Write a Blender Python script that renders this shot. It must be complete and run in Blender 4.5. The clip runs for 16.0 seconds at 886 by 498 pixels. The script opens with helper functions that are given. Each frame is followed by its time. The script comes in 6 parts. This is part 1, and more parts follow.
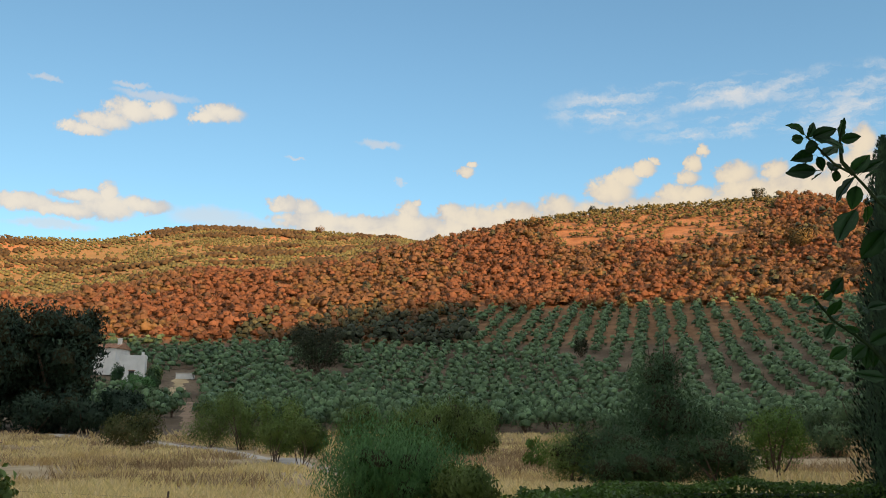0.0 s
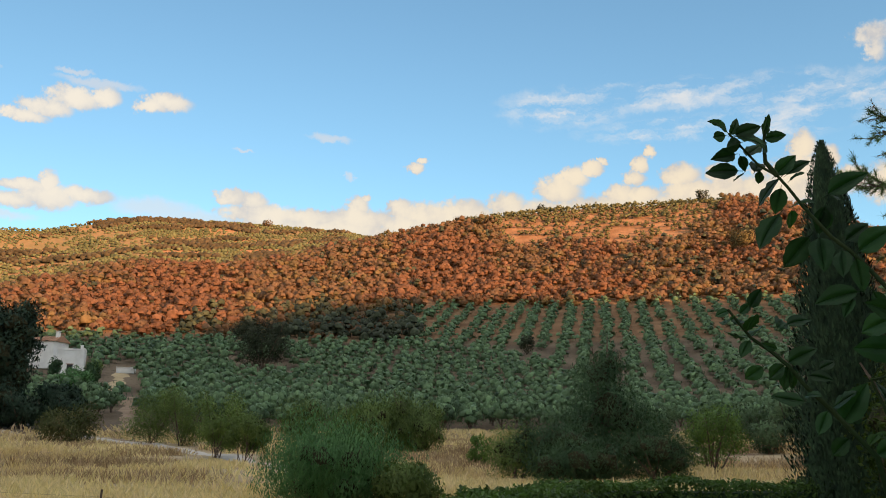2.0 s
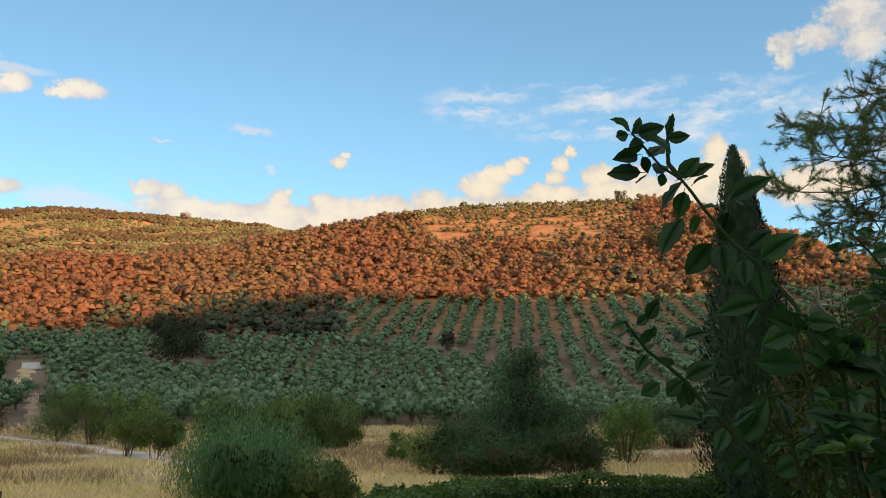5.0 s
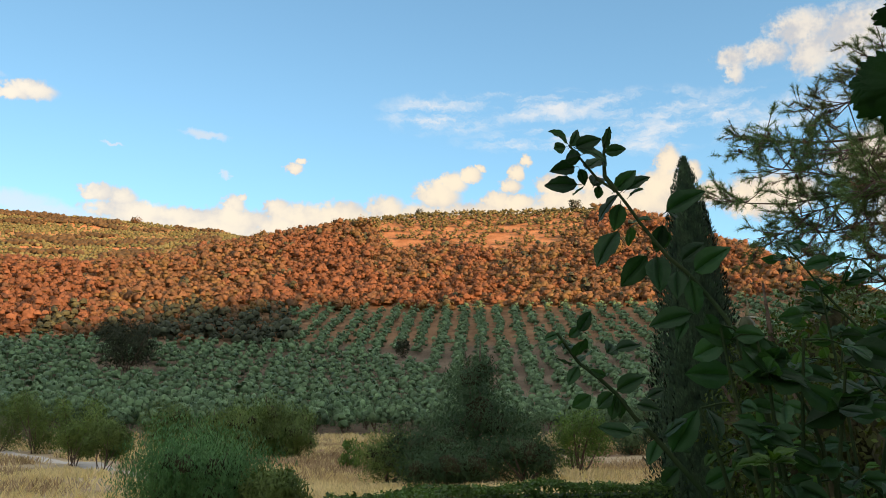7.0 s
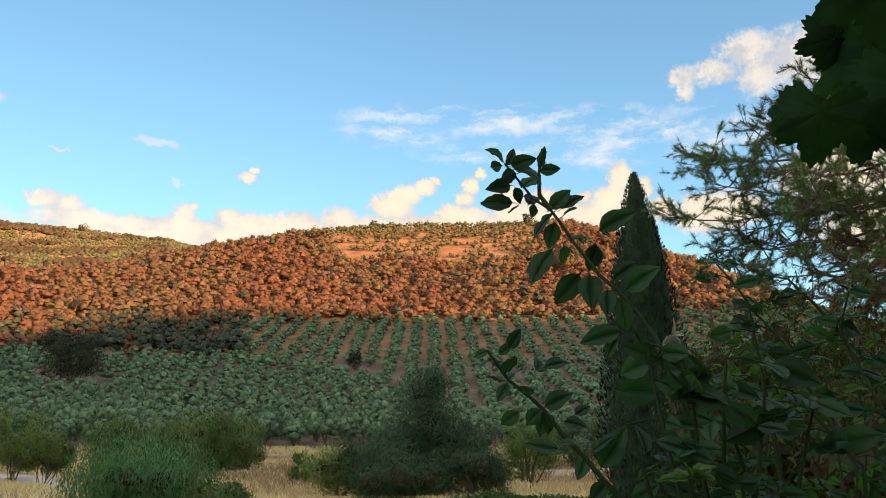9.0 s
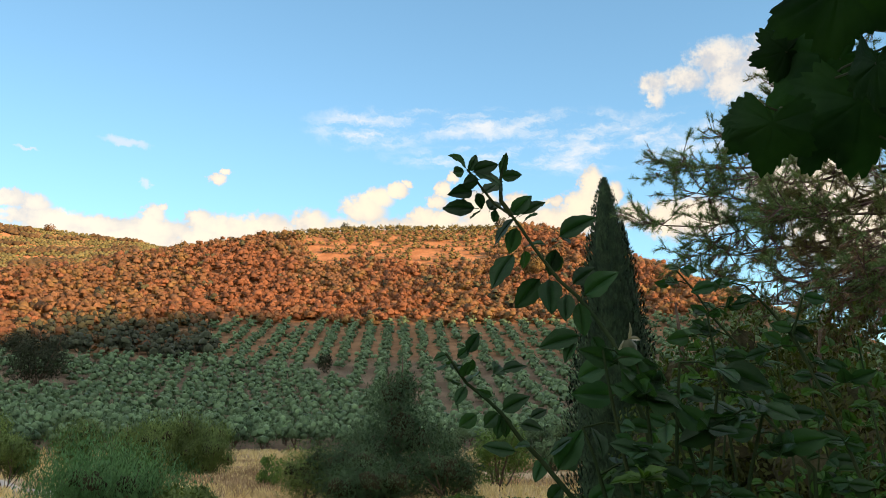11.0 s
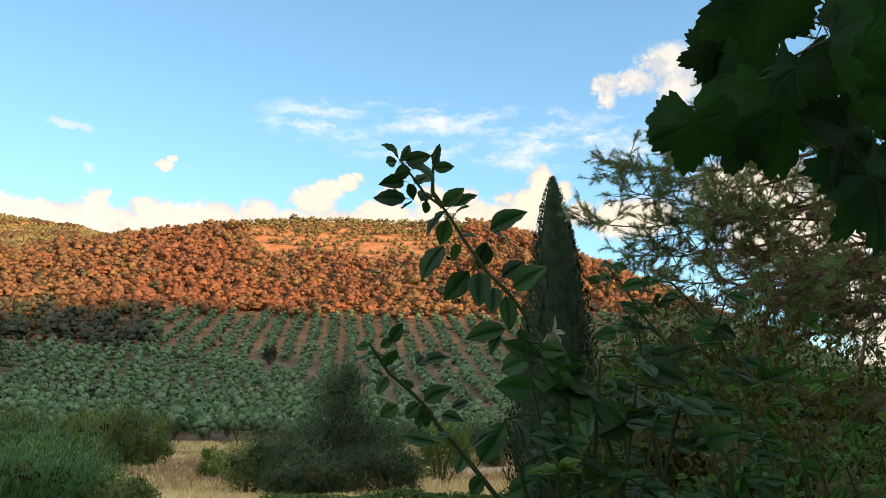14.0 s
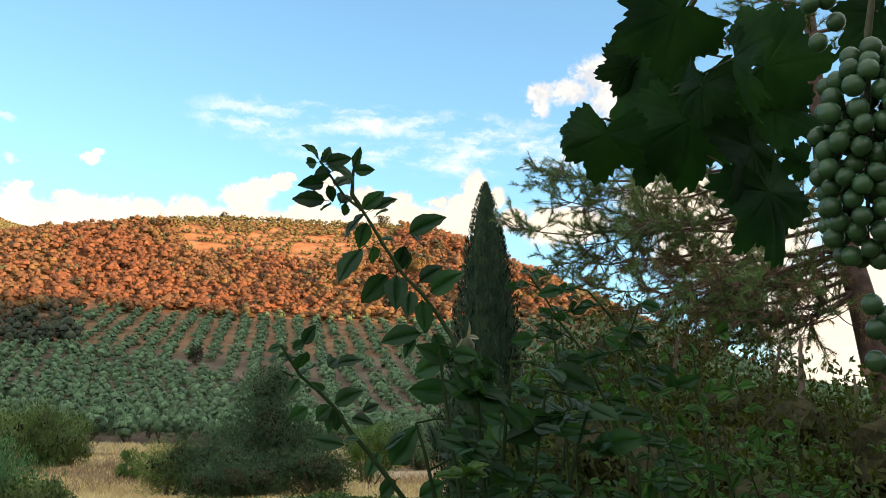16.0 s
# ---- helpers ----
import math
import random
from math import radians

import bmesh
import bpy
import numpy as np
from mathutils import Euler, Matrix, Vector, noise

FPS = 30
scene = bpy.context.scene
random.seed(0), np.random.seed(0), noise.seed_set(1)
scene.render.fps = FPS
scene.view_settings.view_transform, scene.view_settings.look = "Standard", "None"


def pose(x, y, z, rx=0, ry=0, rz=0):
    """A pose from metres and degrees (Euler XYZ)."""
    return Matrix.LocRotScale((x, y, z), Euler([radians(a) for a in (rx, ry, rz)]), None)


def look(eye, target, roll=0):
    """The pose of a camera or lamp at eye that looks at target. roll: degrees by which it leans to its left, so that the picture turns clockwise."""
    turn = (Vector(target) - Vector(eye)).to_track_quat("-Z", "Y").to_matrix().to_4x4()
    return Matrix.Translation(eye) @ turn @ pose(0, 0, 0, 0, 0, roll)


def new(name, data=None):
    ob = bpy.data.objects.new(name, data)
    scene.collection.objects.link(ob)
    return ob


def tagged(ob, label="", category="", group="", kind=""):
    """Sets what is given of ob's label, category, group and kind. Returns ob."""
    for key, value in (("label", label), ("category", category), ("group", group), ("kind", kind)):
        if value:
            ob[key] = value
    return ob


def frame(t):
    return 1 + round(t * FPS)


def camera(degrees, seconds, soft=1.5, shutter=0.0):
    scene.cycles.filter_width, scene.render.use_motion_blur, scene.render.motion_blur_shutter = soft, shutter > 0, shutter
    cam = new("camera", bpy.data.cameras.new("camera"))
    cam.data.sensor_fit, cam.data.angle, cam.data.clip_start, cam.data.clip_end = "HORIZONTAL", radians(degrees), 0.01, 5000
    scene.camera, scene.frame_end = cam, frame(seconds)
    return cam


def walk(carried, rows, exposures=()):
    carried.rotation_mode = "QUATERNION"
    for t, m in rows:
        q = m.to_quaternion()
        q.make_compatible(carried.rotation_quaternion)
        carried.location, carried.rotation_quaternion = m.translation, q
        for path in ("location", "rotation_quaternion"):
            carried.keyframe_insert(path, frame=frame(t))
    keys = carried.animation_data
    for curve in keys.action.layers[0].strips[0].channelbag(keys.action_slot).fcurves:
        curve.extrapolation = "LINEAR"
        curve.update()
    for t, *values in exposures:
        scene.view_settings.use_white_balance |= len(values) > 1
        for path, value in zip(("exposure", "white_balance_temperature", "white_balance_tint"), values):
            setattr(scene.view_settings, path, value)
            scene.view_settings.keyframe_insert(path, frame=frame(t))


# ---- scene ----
cam = camera(55.1, 16.0, soft=0.95)
walk(cam, [
    (0.0, pose(0.000, 0.000, 1.600, 103.00, -0.00, 0.00)),
    (0.5, pose(0.021, 0.019, 1.611, 103.21, 0.03, -0.95)),
    (1.0, pose(0.053, 0.069, 1.626, 103.30, 0.18, -1.64)),
    (1.5, pose(0.075, 0.111, 1.635, 103.11, 0.13, -2.65)),
    (2.0, pose(0.076, 0.110, 1.633, 102.74, -0.11, -3.56)),
    (2.5, pose(0.083, 0.114, 1.634, 102.61, -0.21, -4.57)),
    (3.0, pose(0.091, 0.125, 1.638, 102.57, -0.15, -5.50)),
    (3.5, pose(0.120, 0.184, 1.656, 102.41, -0.06, -6.63)),
    (4.0, pose(0.123, 0.184, 1.658, 102.38, 0.08, -7.35)),
    (6.5, pose(0.142, 0.184, 1.661, 102.81, 0.38, -11.16)),
    (7.0, pose(0.149, 0.185, 1.663, 102.95, 0.45, -11.86)),
    (7.5, pose(0.152, 0.183, 1.662, 103.01, 0.24, -12.89)),
    (8.0, pose(0.153, 0.178, 1.664, 103.20, 0.26, -13.67)),
    (8.5, pose(0.160, 0.179, 1.665, 103.46, 0.36, -14.39)),
    (9.0, pose(0.168, 0.172, 1.666, 103.74, 0.49, -15.04)),
    (11.5, pose(0.181, 0.157, 1.664, 103.94, 0.60, -17.42)),
    (12.0, pose(0.189, 0.154, 1.663, 103.92, 0.76, -17.83)),
    (12.5, pose(0.196, 0.156, 1.664, 103.83, 0.81, -18.29)),
    (13.0, pose(0.199, 0.152, 1.664, 103.76, 0.56, -18.88)),
    (13.5, pose(0.202, 0.147, 1.664, 103.75, 0.40, -19.63)),
    (14.0, pose(0.200, 0.156, 1.661, 103.57, -0.16, -20.70)),
    (14.5, pose(0.196, 0.154, 1.660, 103.50, -0.66, -22.19)),
    (15.0, pose(0.201, 0.153, 1.660, 103.73, -0.63, -23.33)),
    (15.5, pose(0.205, 0.145, 1.662, 103.83, -0.54, -24.33)),
    (16.0, pose(0.215, 0.146, 1.661, 103.82, -0.49, -25.45)),
], exposures=[(0.0, 1.22), (1.0, 1.29), (4.0, 1.38), (9.0, 1.60), (12.5, 1.70), (14.5, 1.82), (16.0, 1.96)])

# ---- sky, clouds and sun ----
SUN_AZ, SUN_EL = 145.0, 10.0  # degrees, clockwise from the first view; behind and to the right


def towards(az, el=0.0):
    a, e = radians(az), radians(el)
    return Vector((math.sin(a) * math.cos(e), math.cos(a) * math.cos(e), math.sin(e)))


world = bpy.data.worlds.new("evening_sky")
scene.world = world
world.use_nodes = True
wt = world.node_tree
wt.nodes.clear()


def wmath(op, a, b=None, clamp=False):
    n = wt.nodes.new("ShaderNodeMath")
    n.operation, n.use_clamp = op, clamp
    for i, v in enumerate((a, b)):
        if v is None:
            continue
        if isinstance(v, (int, float)):
            n.inputs[i].default_value = v
        else:
            wt.links.new(v, n.inputs[i])
    return n.outputs[0]


def wvec(op, a, b):
    n = wt.nodes.new("ShaderNodeVectorMath")
    n.operation = op
    for i, v in enumerate((a, b)):
        if isinstance(v, tuple):
            n.inputs[i].default_value = v
        else:
            wt.links.new(v, n.inputs[i])
    return n.outputs["Value"] if op == "DOT_PRODUCT" else n.outputs[0]


def wnoise(vec, scale, detail, rough=0.55):
    n = wt.nodes.new("ShaderNodeTexNoise")
    n.inputs["Scale"].default_value, n.inputs["Detail"].default_value, n.inputs["Roughness"].default_value = scale, detail, rough
    wt.links.new(vec, n.inputs["Vector"])
    return n.outputs["Fac"], n.outputs["Color"]


def wramp(val, lo, hi):
    n = wt.nodes.new("ShaderNodeMapRange")
    n.interpolation_type = "SMOOTHSTEP"
    n.inputs["From Min"].default_value, n.inputs["From Max"].default_value = lo, hi
    wt.links.new(val, n.inputs["Value"])
    return n.outputs["Result"]


def wmix(fac, a, b):
    n = wt.nodes.new("ShaderNodeMix")
    n.data_type = "RGBA"
    wt.links.new(fac, n.inputs[0]) if not isinstance(fac, float) else setattr(n.inputs[0], "default_value", fac)
    for sock, v in ((n.inputs[6], a), (n.inputs[7], b)):
        if isinstance(v, tuple):
            sock.default_value = (*v, 1)
        else:
            wt.links.new(v, sock)
    return n.outputs[2]


sky = wt.nodes.new("ShaderNodeTexSky")
sky.sky_type, sky.sun_disc = "NISHITA", False
sky.sun_elevation, sky.sun_rotation = radians(SUN_EL), radians(SUN_AZ)
sky.altitude, sky.air_density, sky.dust_density, sky.ozone_density = 500, 1.0, 0.2, 2.0
SKY_STRENGTH = 0.1
# clear evening air: a strength and a slightly deeper blue
sky_light = wvec("MULTIPLY", sky.outputs[0], tuple(SKY_STRENGTH * c for c in (0.92, 1.04, 0.98)))

coord = wt.nodes.new("ShaderNodeTexCoord").outputs["Generated"]
sep = wt.nodes.new("ShaderNodeSeparateXYZ")
wt.links.new(coord, sep.inputs[0])
az_deg = wmath("MULTIPLY", wmath("ARCTAN2", sep.outputs[0], sep.outputs[1]), 180 / math.pi)
el_deg = wmath("MULTIPLY", wmath("ARCSINE", sep.outputs[2]), 180 / math.pi)
comb = wt.nodes.new("ShaderNodeCombineXYZ")
wt.links.new(az_deg, comb.inputs[0]), wt.links.new(el_deg, comb.inputs[1])
uv = comb.outputs[0]
# ragged edges: the sky plane is shifted by two scales of noise before the cloud shapes are laid on it
billow_fac, billow = wnoise(uv, 0.55, 6, 0.62)
fine_fac, fine = wnoise(uv, 2.2, 5, 0.6)
shift = wvec("ADD", wvec("MULTIPLY", wvec("SUBTRACT", billow, (0.5, 0.5, 0.5)), (1.25, 0.95, 0)),
             wvec("MULTIPLY", wvec("SUBTRACT", fine, (0.5, 0.5, 0.5)), (0.6, 0.5, 0)))
ragged = wvec("ADD", uv, shift)
# cloud puffs: azimuth, elevation, half width, half height, in degrees
LEFT_BANK = [(-27.2, 14.5, 2.2, 0.65), (-24.9, 14.3, 2.4, 0.6), (-22.3, 15.5, 0.75, 0.9), (-22.4, 14.7, 2.2, 0.9), (-20.1, 15.0, 1.9, 0.55), (-23.7, 15.3, 2.2, 0.45)]
MIDDLE_BANK = [(-11.1, 15.7, 1.2, 0.6), (-9.6, 15.5, 1.2, 0.7), (-8.8, 14.7, 3.3, 0.8), (-5.7, 14.7, 2.9, 0.6), (-2.4, 15.5, 0.9, 0.7), (-1.9, 16.0, 0.4, 0.3),
               (-2.3, 14.6, 3.1, 0.9), (0.4, 15.4, 1.1, 0.8), (2.6, 14.9, 3.0, 1.1), (4.8, 15.1, 2.4, 1.1), (7.9, 15.5, 1.6, 1.1)]
TOWERS = [(11.6, 16.6, 1.8, 1.1), (12.7, 17.4, 1.2, 0.8), (14.0, 17.9, 0.8, 0.5), (14.7, 18.3, 0.4, 0.3), (15.7, 16.1, 1.2, 0.8), (17.9, 18.8, 0.5, 0.5),
          (17.2, 18.0, 0.7, 0.65), (16.7, 17.1, 0.8, 0.6), (17.2, 16.0, 1.5, 0.6), (19.8, 17.1, 1.5, 0.9), (20.4, 16.0, 2.2, 1.0), (22.3, 17.1, 1.0, 0.7), (22.8, 15.8, 2.1, 1.2)]
RIGHT_BANK = [(27.6, 18.1, 1.0, 1.1), (27.1, 16.5, 1.9, 1.3), (29.1, 17.2, 0.6, 0.8), (24.9, 16.9, 0.7, 0.4), (30.1, 15.8, 1.2, 0.9), (33.8, 15.3, 3.5, 1.5),
              (41.5, 16.8, 4.5, 2.2), (44.8, 13.6, 5.8, 3.2), (49.5, 8.7, 4.4, 3.7), (52.8, 11.5, 2.3, 2.9), (50.1, 5.2, 4.6, 2.3)]
HIGH_RIGHT = [(32.3, 24.1, 1.2, 0.75), (34.4, 24.1, 1.6, 0.85), (32.4, 23.2, 0.65, 0.8), (36.8, 25.2, 2.2, 1.1), (37.2, 23.6, 1.6, 1.5), (40.0, 24.2, 3.0, 2.0)]
HIGH_LEFT = [(-24.2, 19.4, 1.6, 0.45), (-23.0, 20.1, 1.9, 0.65), (-21.3, 20.9, 1.9, 0.85), (-19.5, 21.2, 1.1, 0.7), (-15.5, 21.4, 1.7, 0.7), (-16.6, 21.0, 1.2, 0.55),
             (1.6, 18.1, 0.7, 0.4), (2.1, 18.5, 0.5, 0.2)]
HORIZON = [(-5.0, 13.9, 7.5, 1.15), (4.0, 14.4, 7.0, 1.5), (15.0, 15.0, 9.0, 1.3), (24.0, 15.5, 6.0, 1.3)]
THIN = [(-19.9, 22.0, 2.7, 0.3), (-21.5, 22.5, 1.1, 0.2), (-4.5, 20.0, 1.5, 0.3), (-10.3, 18.9, 0.8, 0.1), (-26.8, 22.0, 0.9, 0.2), (-2.9, 17.4, 0.3, 0.3),
        (-15.9, 14.6, 2.8, 0.7), (-13.7, 14.2, 2.6, 0.5), (-25.5, 13.3, 2.7, 0.3)]
CIRRUS = [(12.3, 22.0, 4.3, 1.2), (15.8, 22.6, 2.3, 0.6), (19.9, 22.3, 4.8, 0.9), (21.1, 20.1, 6.9, 0.8), (26.5, 21.7, 3.8, 1.1), (26.9, 20.1, 4.8, 1.3),
          (33.0, 20.6, 5.5, 1.5)]


def cloud_field(puffs, where):
    """How deep inside the nearest puff a direction lies: 1 at a heart, 0 at a rim."""
    best = None
    for a, e, ra, re in puffs:
        p = wvec("MULTIPLY", wvec("SUBTRACT", where, (a, e, 0)), (1 / ra, 1 / re, 0))
        q = wmath("SUBTRACT", 1.0, wvec("DOT_PRODUCT", p, p))
        best = q if best is None else wmath("MAXIMUM", best, q)
    return best


bank = None
for puffs in (LEFT_BANK, MIDDLE_BANK, TOWERS, RIGHT_BANK, HIGH_LEFT, HORIZON):
    f = cloud_field(puffs, ragged)
    bank = f if bank is None else wmath("MAXIMUM", bank, f)
thin = cloud_field(THIN, ragged)
high = cloud_field(HIGH_RIGHT, ragged)
cirrus = cloud_field(CIRRUS, ragged)
streaky = wvec("MULTIPLY", ragged, (0.28, 0.85, 1))
streak_fac, _ = wnoise(streaky, 1.0, 7, 0.62)
bank_cover = wramp(wmath("ADD", bank, wmath("MULTIPLY", wmath("SUBTRACT", fine_fac, 0.5), 1.25)), -0.2, 0.62)
thin_cover = wmath("MULTIPLY", wramp(thin, -0.5, 1.0), 0.55)
cirrus_cover = wmath("MULTIPLY", wmath("MULTIPLY", wramp(cirrus, -0.8, 0.7), wramp(streak_fac, 0.40, 0.72)), 0.85)
glow = wramp(az_deg, -25.0, 25.0)
lit = wmix(glow, (0.36, 0.33, 0.282), (0.362, 0.309, 0.232))
shade = wmix(glow, (0.235, 0.24, 0.25), (0.24, 0.222, 0.205))
lightness = wramp(wmath("ADD", wmath("MULTIPLY", bank, 0.35), wmath("MULTIPLY", billow_fac, 0.9)), 0.36, 0.88)
cloud_colour = wmix(lightness, shade, lit)
# painted gradient: the open sky is scaled darker at left, lighter towards the right
side_scale = wt.nodes.new("ShaderNodeMapRange")
side_scale.inputs[1].default_value, side_scale.inputs[2].default_value, side_scale.inputs[3].default_value, side_scale.inputs[4].default_value = -30.0, 45.0, 0.89, 1.22
wt.links.new(az_deg, side_scale.inputs[0])
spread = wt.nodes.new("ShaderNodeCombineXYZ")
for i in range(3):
    wt.links.new(side_scale.outputs[0], spread.inputs[i])
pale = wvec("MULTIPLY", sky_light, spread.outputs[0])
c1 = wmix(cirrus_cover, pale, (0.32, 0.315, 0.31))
c2 = wmix(thin_cover, c1, (0.31, 0.29, 0.275))
high_cover = wmath("MULTIPLY", wramp(wmath("ADD", high, wmath("MULTIPLY", wmath("SUBTRACT", fine_fac, 0.5), 1.5)), -0.5, 0.95), 0.9)
high_colour = wmix(wramp(billow_fac, 0.40, 0.62), (0.235, 0.225, 0.22), (0.33, 0.295, 0.25))
c2 = wmix(high_cover, c2, high_colour)
c3 = wmix(bank_cover, c2, cloud_colour)
# behind and overhead, unseen clouds fill half the sky, added to brighten the shade
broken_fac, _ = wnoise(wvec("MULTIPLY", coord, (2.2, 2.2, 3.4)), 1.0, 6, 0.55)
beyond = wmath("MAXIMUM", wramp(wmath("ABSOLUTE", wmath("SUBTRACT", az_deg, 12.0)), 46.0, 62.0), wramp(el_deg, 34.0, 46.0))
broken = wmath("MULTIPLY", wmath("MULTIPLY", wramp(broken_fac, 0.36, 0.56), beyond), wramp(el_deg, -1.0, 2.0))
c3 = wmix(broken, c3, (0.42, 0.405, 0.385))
bg = wt.nodes.new("ShaderNodeBackground")
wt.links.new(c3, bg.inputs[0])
wt.links.new(bg.outputs[0], wt.nodes.new("ShaderNodeOutputWorld").inputs[0])

sun = new("sun", bpy.data.lights.new("sun", "SUN"))
sun.data.energy, sun.data.angle, sun.data.color = 5.0, radians(1.2), (1.0, 0.51, 0.245)
sun.matrix_world = look(towards(SUN_AZ, SUN_EL) * 100, (0, 0, 0))

# ---- the lie of the land, as polar profiles round the garden: degrees above the eye against metres ----
EYE = 1.6
RISE_R = np.array([26, 45, 60, 80, 105, 150, 200, 240, 275, 315, 355, 440.0])
RISE_E = np.array([-3.5, -1.95, -0.95, -0.15, 0.55, 2.6, 5.2, 7.2, 8.75, 10.8, 12.5, 15.6])
RIDGE_A = np.array([-60, -28, -24, -21, -17, -11, -5.6, -2.5, 0, 3, 6.5, 10.4, 14.2, 21, 24.3, 27, 30.6, 33.7, 38.4, 42.6, 47.5, 52, 70.0])
RIDGE_E = np.array([6.5, 7.6, 8.3, 9.2, 10.6, 10.7, 11.7, 12.7, 13.25, 13.95, 14.7, 15.1, 15.25, 15.2, 15.0, 14.0, 12.3, 10.9, 8.5, 6.5, 4.1, 3.2, 2.5])
FAR_A = np.array([-60, -28.3, -22.5, -19.4, -16.6, -11, -7.2, -3.3, -0.2, 5, 30, 70.0])
FAR_E = np.array([10, 12.3, 12.55, 13.4, 13.9, 14.05, 13.95, 13.75, 13.2, 11, 1.0, 0.5])
RIDGE_R, FAR_R = 440.0, 900.0
# the ridge towards the sun, which keeps the valley in shade: metres along it and its height
SHADE_L = 260.0
SHADE_U = np.array([-900, -500, -150, 30, 52, 80, 98, 120, 151, 169, 190, 219, 235, 265, 310, 400, 700.0])
SHADE_H = np.array([60, 90, 108, 110, 108, 112, 116, 123, 132, 131.5, 129, 119, 113, 111, 90, 50, 8.0])


def soft(xs, ys, x, w):
    """ys over xs, rounded at the knots."""
    return (np.interp(x - w, xs, ys) + 2 * np.interp(x, xs, ys) + np.interp(x + w, xs, ys)) / 4


def land(x, y):
    """Height of the ground, for arrays of x and y."""
    x, y = np.asarray(x, float), np.asarray(y, float)
    r, az = np.hypot(x, y), np.degrees(np.arctan2(x, y))
    ridge, far = soft(RIDGE_A, RIDGE_E, az, 1.2), soft(FAR_A, FAR_E, az, 1.0)
    rise = soft(RISE_R, RISE_E, r, 9.0)
    k = 0.25
    near = -k * np.logaddexp(-rise / k, -ridge / k) + 0.08
    s = np.clip((r - RIDGE_R) / (FAR_R - RIDGE_R), 0, 1)
    e = np.where(r < RIDGE_R, near, near * (1 - s) + far * s)
    e = np.where(r > FAR_R, far - (r - FAR_R) * 0.012, e)
    front = EYE + r * np.tan(np.radians(np.maximum(e, -12)))
    front = np.where(r < 26, np.minimum(front, 0), front)
    front = front * np.clip((r - 20) / 12, 0, 1)
    # outside the fan that is seen, gentle country
    fan = np.clip((np.abs(az - 12) - 48) / 14, 0, 1)
    back = 0.012 * np.maximum(r - 40, 0)
    z = front * (1 - fan) + back * fan
    sx, sy = math.sin(radians(SUN_AZ)), math.cos(radians(SUN_AZ))
    along, across = x * sx + y * sy, x * -sy + y * sx
    hill = np.interp(across, SHADE_U, SHADE_H) * np.exp(-(((along - SHADE_L) / 75) ** 2))
    z = np.maximum(z, hill * np.clip((along - 40) / 60, 0, 1))
    bumps = 0.12 * np.sin(x * 0.31 + 1.3 * np.sin(y * 0.17)) * np.sin(y * 0.27 + 1.1 * np.sin(x * 0.21))
    return z + bumps * np.clip((r - 18) / 20, 0, 1) * (1 + r / 250)


def land1(x, y):
    return float(land(np.array([x]), np.array([y]))[0])

